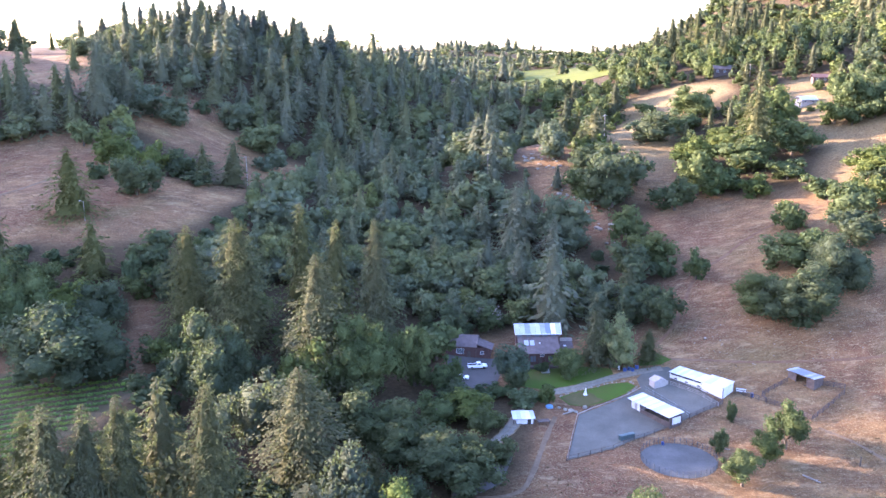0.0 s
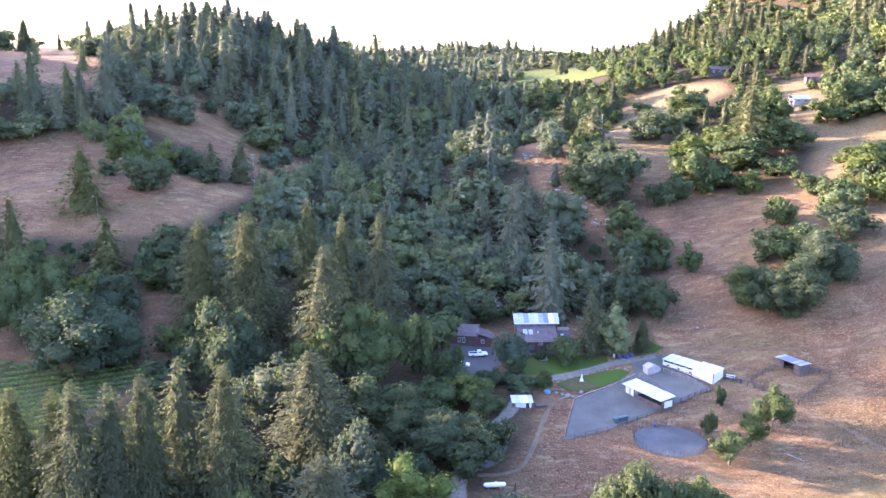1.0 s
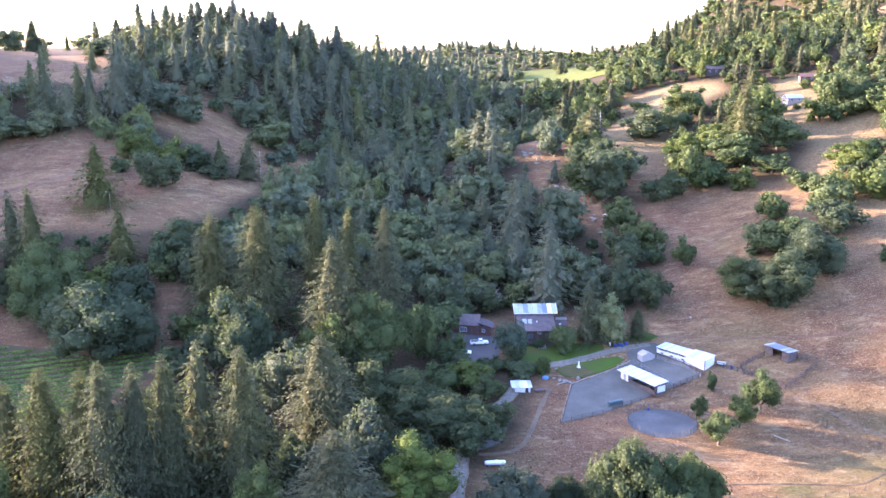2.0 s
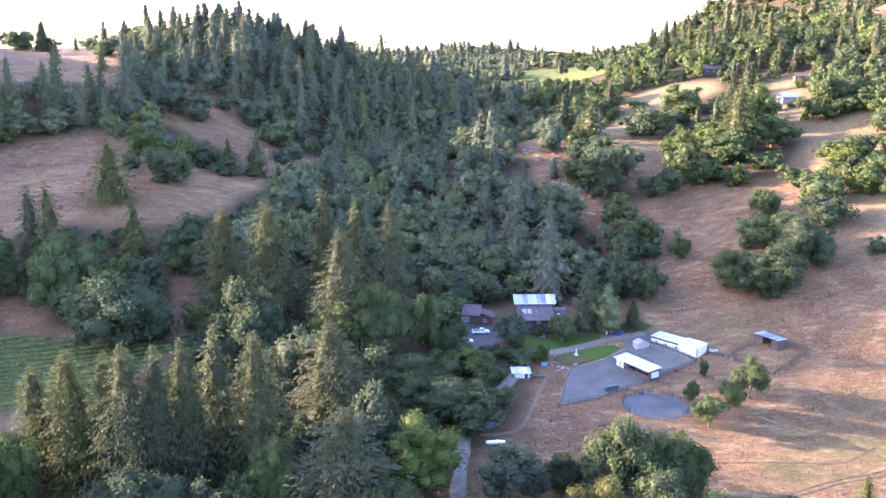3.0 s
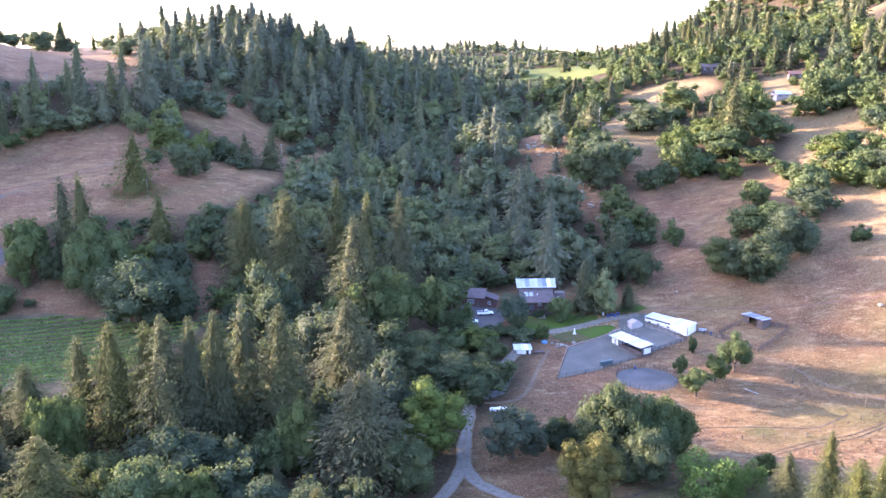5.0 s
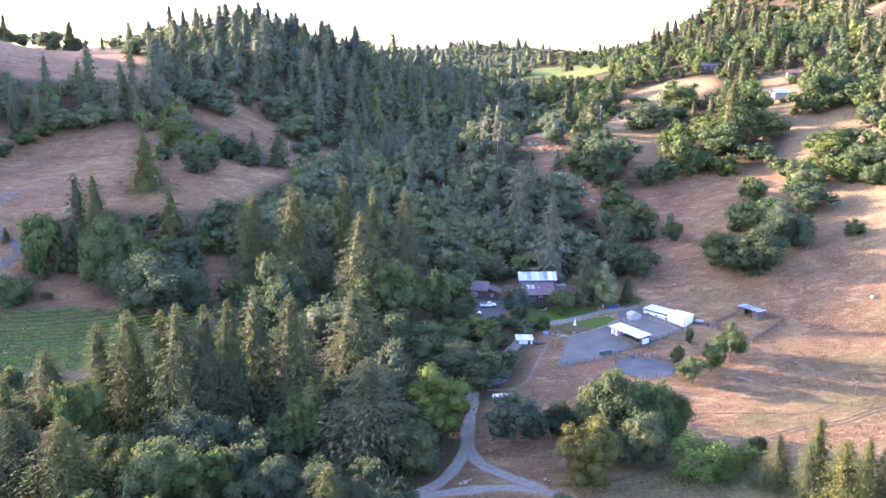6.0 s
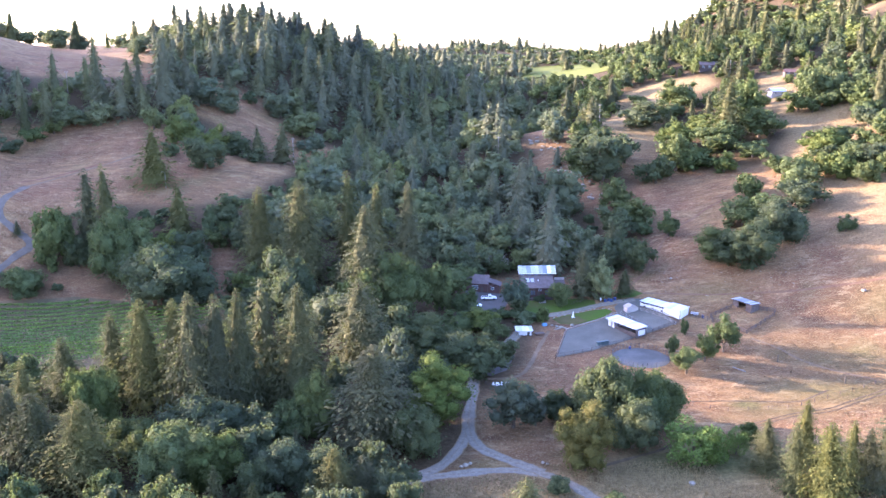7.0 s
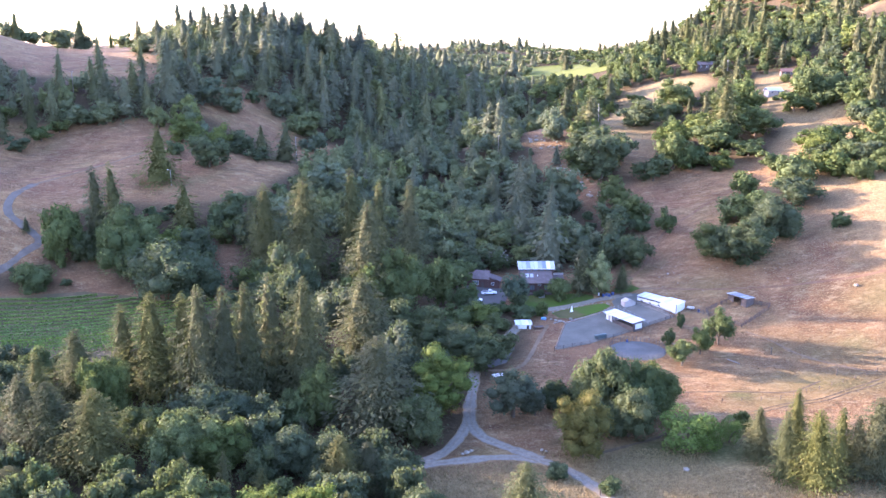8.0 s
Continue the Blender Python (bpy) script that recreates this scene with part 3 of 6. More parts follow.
def conifer(rng, H, W, boughs=420, sprays=6, ragged=0.25, low=0.08, power=0.8, spray=0.5, clump=0.0):
    """Trunk and many drooping boughs, each with small sprays of needles along it."""
    R = W / 2
    t = (np.arange(boughs) + rng.uniform(0, 1, boughs)) / boughs
    zz = low + (0.99 - low) * (1 - (1 - t) ** 0.85)
    a = np.arange(boughs) * 2.39996 + rng.uniform(-0.5, 0.5, boughs)
    r = R * np.clip((1 - zz) / (1 - low), 0, 1) ** power * (0.7 + 0.3 * np.clip((zz - low) / 0.14 + 0.3, 0, 1)) + 0.15
    r = r * (1 + rng.uniform(-ragged, ragged * 0.8, boughs) + clump * np.sin(zz * 37 + a * 2))
    lift = 0.45 * zz - 0.36 + rng.uniform(-0.2, 0.2, boughs)
    f = np.clip((np.arange(sprays) + 0.6) / sprays, 0, 1)[None] + rng.uniform(-0.5, 0.5, (boughs, sprays)) / sprays
    f = 0.26 + 0.78 * np.clip(f, 0, 1.1) ** 0.75
    out = np.stack([np.cos(a), np.sin(a), lift], 1)
    side = np.stack([-np.sin(a), np.cos(a), np.zeros(boughs)], 1)
    swing = rng.uniform(-1, 1, (boughs, sprays)) * 0.26 * (1.15 - 0.6 * f)
    c = out[:, None] * (r[:, None] * f)[..., None] + side[:, None] * (r[:, None] * swing)[..., None]
    c[..., 2] += (zz * H)[:, None] - 0.14 * r[:, None] * f ** 2 + rng.uniform(-0.2, 0.2, (boughs, sprays))
    along = unit(out[:, None] + side[:, None] * (swing * 2.2)[..., None] + 0.35 * rng.normal(size=(boughs, sprays, 3)) + np.array([0, 0, -0.35]))
    size = spray * rng.uniform(0.65, 1.35, (boughs, sprays)) * (0.4 + 0.6 * np.clip(1.3 * r / R, 0, 1))[:, None]
    c, along, size = c.reshape(-1, 3), along.reshape(-1, 3), size.reshape(-1, 1)
    n = len(c)
    wide = unit(np.cross(along, np.array([0, 0, 1.0]) + 0.4 * rng.normal(size=(n, 3)))) * size * 0.46
    sag = np.array([0, 0, -1.0]) * size * rng.uniform(0.1, 0.5, (n, 1))
    tip = np.stack([c - along * size, c + wide + sag * 0.5, c + along * size + sag, c - wide + sag * 0.5], 1).reshape(-1, 3)
    pieces = [as_piece(tip)]
    tiers = 18 if boughs > 500 else (12 if boughs > 200 else (9 if boughs > 100 else 6))
    lat = np.linspace(low + 0.03, 0.9, tiers)
    lon = np.linspace(0, 2 * math.pi, tiers, endpoint=False)
    la, lo = np.meshgrid(lat, lon, indexing="ij")
    lo = lo + 0.5 * (np.arange(tiers) % 2)[:, None] * 2 * math.pi / tiers
    rr = R * 0.56 * ((1 - la) / (1 - low)) ** power * rng.uniform(0.5, 1.2, la.shape) * (1 - 0.8 * clump)
    p = np.stack([rr * np.cos(lo), rr * np.sin(lo), la * H], -1).reshape(-1, 3)
    i = np.arange(tiers * tiers).reshape(tiers, tiers)
    j = np.roll(i, -1, 1)
    pieces.append((p, np.stack([i[:-1], j[:-1], j[1:], i[1:]], -1).reshape(-1, 4)))
    tr = 0.013 * H + 0.08
    return joined(pieces), joined([stick((0, 0, -0.8), (0, 0, 0.5 * H), tr, tr * 0.6, 7), stick((0, 0, 0.5 * H), (0, 0, 0.97 * H), tr * 0.6, 0.03, 6)])


# kind: builder's measures, leaf look, plain name, label
KINDS = {
    "fir": (30, 17, "fir_tree", "tall dark green Douglas fir with drooping boughs", "conifer"),
    "pine": (17, 13, "pine_tree", "dry olive-brown pine with loose ragged boughs", "conifer"),
    "live": (15, 15, "live_oak_tree", "dense dark green live oak with rounded crown", "tree"),
    "oak": (15, 15, "oak_tree", "mid-green oak with lumpy spreading crown", "tree"),
    "bush": (6, 6, "bush", "rounded green bush in dry grass", "bush"),
    "olive": (18, 15, "silver_tree", "silvery grey-green broadleaf tree with soft crown", "tree"),
    "willow": (13, 13, "weeping_tree", "drooping dark green weeping tree beside the house", "tree"),
    "apple": (10, 10, "orchard_tree", "open-crowned old orchard tree on dry grass", "tree"),
    "bronze": (16, 12, "bronze_oak_tree", "bronze-tinted oak with dense domed crown", "tree"),
    "grey": (15, 14, "grey_oak_tree", "grey-green oak with loose twiggy crown", "tree"),
    "crest": (26, 9, "ridge_fir_tree", "tall open-boughed fir on the ridge line", "conifer"),
    "shrub": (9, 9, "shrub", "fresh light green shrub in meadow", "shrub"),
    "yellow": (20, 14, "yellow_green_tree", "bright yellow-green broadleaf tree in full leaf", "tree"),
}


def grow(kind, seed, level):
    """Crown and wood of one specimen; level 0 is the finest."""
    rng = np.random.default_rng(seed)
    H, W = KINDS[kind][:2]
    if kind == "fir":
        return conifer(rng, H, W, (700, 240, 130, 80, 26)[level], (14, 8, 6, 5, 3)[level], 0.42, 0.03, rng.uniform(0.62, 0.82), (0.33, 0.65, 0.98, 1.28, 2.6)[level], 0.1)
    if kind == "pine":
        return conifer(rng, H, W, (760, 240, 120, 50, 24)[level], (11, 7, 5, 4, 3)[level], 0.5, 0.02, 0.7, (0.27, 0.46, 0.6, 1.0, 1.5)[level], 0.15)
    if kind == "crest":
        return conifer(rng, H, W, 150, 6, 0.6, 0.2, 0.42, 0.62, 0.28)
    n = (5400, 1500, 520, 240, 50)[level]
    leaf = (0.26, 0.45, 0.70, 0.9, 1.8)[level]
    lobes = (40, 24, 14, 6, 3)[level]
    if kind == "apple":
        return broadleaf(rng, H, W, 2600, 20, 0.12, 0.21, 0.0, 0.45)
    if kind == "grey":
        return broadleaf(rng, H, W, 2600, 30, 0.02, 0.28, 0.0, 0.3)
    if kind == "shrub":
        return broadleaf(rng, H, W, 4200, 30, -0.2, 0.19, 0.0, 0.5)
    if kind == "bush":
        return broadleaf(rng, H, W, n // 2, max(12, int(lobes * 0.8)), -0.25, leaf * 0.85)
    if kind == "willow":
        return broadleaf(rng, H, W, n, lobes, 0.1, leaf * 0.8, 1.2)
    if kind in ("olive", "yellow", "bronze"):
        return broadleaf(rng, H, W, n, lobes + 6, -0.18, leaf * 0.85)
    return broadleaf(rng, H, W, n, lobes, -0.17, leaf)


SPECIMEN = {}
plant_rng = random.Random(7)


def plant(kind, x, y, h, w, level=0, group=""):
    """One tree of that kind, height and breadth, standing on the ground."""
    H, W, name, label, category = KINDS[kind]
    # Farther trees take the leaf copies that have haze in their colour.
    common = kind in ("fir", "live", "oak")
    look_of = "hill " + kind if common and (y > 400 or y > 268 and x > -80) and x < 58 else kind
    key = (kind, plant_rng.randrange(3 if common else 2), level, look_of)
    m = pose(x, y, up(x, y) - 0.1, plant_rng.uniform(-2, 2), plant_rng.uniform(-2, 2), plant_rng.uniform(0, 360)) @ Matrix.Diagonal((w / W, w / W, h / H, 1))
    if key in SPECIMEN:
        crown, trunk = SPECIMEN[key]
    else:
        (cv, cq), (tv, tq) = grow(kind, hash_of(key), level)
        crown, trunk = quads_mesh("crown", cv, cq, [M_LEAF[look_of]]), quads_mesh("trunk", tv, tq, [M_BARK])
        SPECIMEN[key] = crown, trunk
    tree = empty(name, m, label, category, group)
    new("trunk", trunk).parent = tree
    new("crown", crown).parent = tree
    return tree


def hash_of(key):
    return sum(ord(c) * (i + 3) for i, c in enumerate(key[0])) * 31 + key[1] * 7 + key[2]


# ------------------------------------------------------------------ lanes, yards and fields
lane("gravel_lane", [(60, 60), (44, 86), (34.5, 103), (27, 117), (20, 122.8), (10, 124.8), (-3, 123.2), (-14, 119.4), (-32, 110)], 3.4, M_ROAD, 0.10, "pale grey gravel lane across the meadow")
lane("gravel_lane", [(20, 123.5), (11.3, 130.2), (5, 136.5), (2.6, 147), (3.6, 160), (4.8, 174), (7.5, 189), (13, 198), (19.7, 209), (25, 222), (31, 227), (39, 230), (49.8, 235.0), (57, 237.6), (66, 239)], 3.6, M_ROAD, 0.14, "grey gravel drive leading up to the farmyard")
lane("gravel_lane", [(3.2, 150), (0.4, 137), (-5, 127), (-14.2, 119.6)], 3.4, M_ROAD, 0.12, "pale grey gravel lane bending into the drive")
lane("hill_lane", [(-200, 190), (-192, 222), (-183, 238), (-177, 249), (-173.4, 260), (-171, 268.6), (-180.5, 276), (-190, 283), (-194.4, 297), (-193, 315)], 3.4, M_HILLROAD, 0.12, "pale gravel lane winding up the bare knoll")
lane("hill_lane", [(-193, 314), (-184.5, 333), (-171, 350), (-159.6, 364)], 2.0, M_PALETRACK, 0.12, "faint tan dirt lane across the bare knoll")
lane("cut_bank", [(-199, 321), (-191, 333.5), (-184, 341), (-175, 350)], 2.2, M_CUT, 0.16, "reddish cut bank above the hill lane", "bank")
lane("dirt_track", [(69.5, 244), (93, 237.5), (113, 234.3), (138, 230.7), (156, 229.8), (200, 232)], 1.3, M_DIRT, 0.07, "faint dirt track across the pasture")
lane("dirt_track", [(66, 251), (74.4, 262), (81.5, 275), (91.7, 294.6), (104, 304.4), (116, 315), (129, 323), (150, 330)], 1.3, M_DIRT, 0.07, "worn dirt track climbing the pasture")
for side in (-0.85, 0.85):
    lane("wheel_rut", [(126 - side * 0.3, 168.6 + side), (114, 162.6 + side), (103.5, 157.1 + side), (92.8, 154.3 + side), (81.8, 149.8 + side), (73, 146.2 + side)], 0.55, M_RUT, 0.07, "dark wheel rut pressed into sunlit grass", "track")
lane("wheel_rut", [(108, 169.5), (102.3, 165.9), (96.2, 163), (86.5, 163.3), (73.6, 163.8), (64.8, 163.9)], 0.7, M_RUT, 0.07, "dark wheel rut pressed into sunlit grass", "track")
lane("dirt_track", [(97.7, 205.6), (103.8, 198), (108.5, 189), (116, 180.8), (124, 175)], 0.9, M_PALETRACK, 0.07, "pale eroded trail below the corral")
lane("ditch", [(34, 126.5), (40.7, 129.5), (47.1, 132.9), (53.9, 137.1), (58.2, 142.2)], 1.0, M_RUT, 0.07, "shallow dark ditch along the meadow", "ditch")
lane("foot_path", [(9, 176), (14, 176.5), (19.5, 179.5), (23, 188), (27, 201), (31.5, 214)], 1.3, M_PALETRACK, 0.08, "pale trodden path through dry grass", "path")
draped("parking_yard", [(3, 231.5), (9, 230), (17, 232), (19, 240), (18, 249), (10, 250.5), (3.5, 252)], M_GRAVEL, 0.11, "grey gravel parking yard before the garage", "yard")
draped("gravel_arena", [(31.6, 192.4), (34.5, 203), (37.9, 214.9), (42, 217.6), (47.5, 221.0), (53.1, 224.8), (57.5, 228.2), (57.5, 234), (62, 239.5), (68, 239.5), (72.5, 228), (76.8, 217.9), (66.4, 212.0), (61.3, 208.4), (49.6, 202.0), (43.7, 197.6)], M_SAND, 0.12, "pale blue-grey sand riding arena and farmyard", "arena")
draped("lawn", [(24, 231.5), (26, 241), (30, 243.5), (37.5, 242.5), (44, 243), (51.5, 241), (51.5, 237.6), (43, 233.3), (36.4, 231.0), (30, 229.6)], M_LAWN, 0.13, "mown green lawn below the house", "lawn")
draped("lawn", [(34, 224.6), (38.5, 227.4), (44, 229.6), (49.5, 231.8), (54.5, 232.2), (56.3, 229.9), (52.8, 226.0), (46.5, 221.9), (40.8, 219.3), (36.2, 220.2)], M_LAWN, 0.15, "green lawn island edged with stones", "lawn")
draped("dry_lawn", [(34.6, 224.2), (37.6, 226.4), (40.6, 227.6), (43.6, 226.6), (44.4, 224.2), (46.2, 222.6), (40.9, 219.6), (36.6, 220.5)], M_DRYLAWN, 0.19, "parched olive end of the lawn island", "lawn")
draped("lawn", [(60, 241.5), (61, 246), (67, 248), (70, 243.5), (66, 241.2)], M_LAWN, 0.12, "small green grass verge beside the yard", "lawn")
draped("creek_yard", [(4.5, 180), (9, 194), (15, 198), (18.5, 194), (15, 182), (10, 178)], M_GRAVEL, 0.07, "shaded grey gravel yard under oaks", "yard")
draped("vineyard_floor", [(-190, 226), (-170, 233), (-158, 237), (-142, 240), (-116, 234.5), (-100, 231), (-78, 231.5), (-95, 194), (-112, 170), (-135, 180), (-150, 186), (-190, 190)], M_VINESOIL, 0.08, "weedy soil between vineyard rows", "field", 5)
draped("dirt_field", [(-190, 186), (-152, 183), (-130, 175), (-118, 166), (-130, 158), (-190, 166)], M_DIRT, 0.09, "bare reddish tilled field", "field", 5)
draped("far_vineyard", [(92, 622), (62, 655), (62, 792), (108, 796), (168, 794), (196, 740), (190, 690), (165, 648), (126, 618)], M_FARVINE, 0.45, "sunlit bright green vineyard on a far slope", "field", 10)


UNIT_POST, UNIT_RAIL = {}, {}


def unit_mesh(store, key, make):
    if key not in store:
        bm = B()
        make(bm)
        me = bpy.data.meshes.new(key[0])
        bm.to_mesh(me)
        bm.free()
        me.materials.append(key[-1])
        store[key] = me
    return store[key]


def vine_row(a, b, seed):
    rng = np.random.default_rng(seed)
    a, b = np.array(a), np.array(b)
    L = np.linalg.norm(b - a)
    n = int(L * 24)
    t = rng.uniform(0, 1, n)
    plant_beat = 0.75 + 0.25 * np.cos(t * L / 1.9 * 2 * math.pi)
    lush = np.clip(0.5 + (a[1] + (b[1] - a[1]) * t - 186) / 18, 0.2, 1)
    keep = rng.uniform(0, 1, n) < plant_beat * lush
    t = t[keep]
    p = a + (b - a) * t[:, None]
    ang = rng.uniform(0, 2 * math.pi, len(t))
    r = rng.uniform(0.15, 0.42, len(t))
    across = unit(np.array([-(b - a)[1], (b - a)[0]]))
    x, y = p[:, 0] + across[0] * np.cos(ang) * r, p[:, 1] + across[1] * np.cos(ang) * r
    z = land(p[:, 0], p[:, 1]) + 0.75 + np.sin(ang) * r * 1.1
    c = np.stack([x, y, z], 1)
    normal = unit(np.stack([across[0] * np.cos(ang), across[1] * np.cos(ang), np.sin(ang) + 0.4], 1) + 0.4 * rng.normal(size=(len(t), 3)))
    v, q = as_piece(leaf_quads(rng, c, normal, rng.uniform(0.2, 0.38, len(t))))
    row = empty("vine_row", pose(0, 0, 0), "leafy green trellised row of grape vines", "vines", "vineyard rows")
    new("foliage", quads_mesh("foliage", v, q, [M_LEAF["vine"]])).parent = row
    post = unit_mesh(UNIT_POST, ("post", 0.05, M_RAIL), lambda bm: box(bm, -0.05, 0.05, -0.05, 0.05, 0, 1))
    for s in np.arange(0.5, L, 7):
        g = a + (b - a) * s / L
        o = new("post", post)
        o.parent = row
        o.matrix_basis = Matrix.Translation((g[0], g[1], up(*g) - 0.2)) @ Matrix.Diagonal((1, 1, 1.8, 1))


def vineyard():
    outline = [(-190, 224), (-170, 231), (-158, 235), (-142, 238), (-116, 232.5), (-100, 229), (-81, 229.5), (-96, 196), (-112, 172), (-135, 182), (-150, 188), (-190, 192)]
    way, step = np.array((0.985, 0.172)), 3.0
    off = np.array((-0.172, 0.985))
    for k in range(40):
        o = np.array((-190, 172)) + off * step * k
        s = np.arange(0, 130, 1.0)
        p = o + way * s[:, None]
        m = inside(outline, p[:, 0], p[:, 1])
        if m.sum() > 8:
            vine_row(p[m][0], p[m][-1], 500 + k)


vineyard()


# ------------------------------------------------------------------ fences
def fence(points, spacing, height, rails, thick, rail_thick, material, label, closed=False, name="fence", board=False):
    pts = [np.array(p, float) for p in points] + ([np.array(points[0], float)] if closed else [])
    spots = []
    for a, b in zip(pts, pts[1:]):
        n = max(1, round(np.linalg.norm(b - a) / spacing))
        spots += [a + (b - a) * k / n for k in range(n)]
    spots.append(pts[-1])
    x0, y0 = spots[0]
    z0 = up(x0, y0)
    ob = empty(name, pose(x0, y0, z0), label, "fence")
    post = unit_mesh(UNIT_POST, ("post", thick, material), lambda bm: box(bm, -thick, thick, -thick, thick, 0, 1, 0.01))
    rail = unit_mesh(UNIT_RAIL, ("rail", rail_thick, board, material), lambda bm: box(bm, 0, 1, -0.02 if board else -rail_thick, 0.02 if board else rail_thick, -rail_thick, rail_thick))
    for k, s in enumerate(spots[:-1] if closed else spots):
        o = new("post", post)
        o.parent = ob
        o.matrix_basis = Matrix.Translation((s[0] - x0, s[1] - y0, up(*s) - z0 - 0.3)) @ Matrix.Diagonal((1, 1, height + 0.35, 1))
    for a, b in zip(spots, spots[1:]):
        pa, pb = Vector((a[0] - x0, a[1] - y0, up(*a) - z0)), Vector((b[0] - x0, b[1] - y0, up(*b) - z0))
        d = pb - pa
        turn = d.to_track_quat("X", "Z").to_matrix().to_4x4()
        for r in range(rails):
            o = new("rail", rail)
            o.parent = ob
            o.matrix_basis = Matrix.Translation(pa + Vector((0, 0, height * (r + 0.9) / rails - 0.05))) @ turn @ Matrix.Diagonal((d.length, 1, 1, 1))
    return ob


ring = [(PEN[0] + 9.0 * math.cos(a), PEN[1] + 9.0 * math.sin(a)) for a in np.linspace(0, 2 * math.pi, 40, endpoint=False)]
draped("round_pen_floor", ring, M_PENSAND, 0.06, "blue-grey sand floor of the round pen", "arena", 4)
fence(ring, 1.5, 1.75, 4, 0.055, 0.016, M_PANEL, "dark steel panel fence of the round pen", True, "round_pen_fence")
fence([(31.3, 192.1), (43.5, 197.2), (49.6, 201.6), (61.3, 208.0), (66.4, 211.6)], 3.2, 1.4, 2, 0.07, 0.035, M_RAIL, "grey wooden rail fence along the arena")
fence([(31.3, 192.1), (34.2, 203), (37.6, 214.9), (41.7, 217.9), (47.2, 221.3), (53.1, 225.1), (57.5, 228.6)], 2.6, 0.45, 1, 0.06, 0.12, M_PALE, "low pale board kerb between arena and lawn", board=True)
fence([(66.4, 211.6), (71, 214.5), (76.9, 217.7), (72.8, 224.5), (66.5, 230.5), (61.5, 228)], 2.6, 1.4, 3, 0.08, 0.05, M_RAIL, "grey rail fence round the upper paddock")
fence([(75.6, 217.0), (71.8, 223.6), (66.0, 229.3)], 2.4, 1.3, 3, 0.08, 0.07, M_POLE, "grey plank fence along the paddock", board=True)
fence([(58.6, 227.2), (61.5, 222), (64.2, 217.2), (66.6, 212.4)], 3.0, 1.3, 2, 0.06, 0.03, M_STEEL, "thin steel rail fence dividing the paddock")
fence([(97.6, 226.4), (93, 223.6), (88.6, 220.7), (88.5, 217.4), (93.9, 213.2), (97.2, 208.6), (103.5, 213.6), (110, 218.8), (111.2, 221.1), (106.3, 223.6)], 2.4, 1.5, 4, 0.09, 0.07, M_RAIL, "weathered wooden corral fence", board=True, name="corral_fence")
fence([(82.0, 222.7), (85.5, 219.9), (88.5, 217.5)], 2.2, 1.5, 3, 0.09, 0.06, M_RAIL, "weathered rail fence beside the barn", board=True)
fence([(8, 172), (13, 166), (20, 165), (30, 162), (42, 160)], 4.0, 1.2, 2, 0.06, 0.02, M_RAIL, "thin post and wire fence in dry grass")
fence([(62, 163), (75, 157), (92, 158), (110, 166), (140, 180)], 5.0, 1.2, 2, 0.07, 0.015, M_RAIL, "old post and wire fence over the pasture")


# ------------------------------------------------------------------ farm buildings
def at(x, y, rz, dz=0.0):
    return pose(x, y, up(x, y) + dz, 0, 0, rz)


def sheets(parent, x0, x1, y0, y1, z0, z1, n, material, name="roof_sheet", thick=0.05, gap=0.02):
    """Roof of metal sheets side by side along x, sloping from z0 at y0 to z1 at y1."""
    for k in range(n):
        a, b = x0 + (x1 - x0) * k / n, x0 + (x1 - x0) * (k + 1) / n
        bm = slab(B(), [(a + gap, y0, z0), (b - gap, y0, z0), (b - gap, y1, z1), (a + gap, y1, z1)], thick)
        tube(bm, (a + gap, y0, z0 + 0.02), (a + gap, y1, z1 + 0.02), 0.03, sides=4)
        part(name, bm, material, parent)


BARN = pose(66.9, 233.3, 2.55, 0, 0, -48.5)


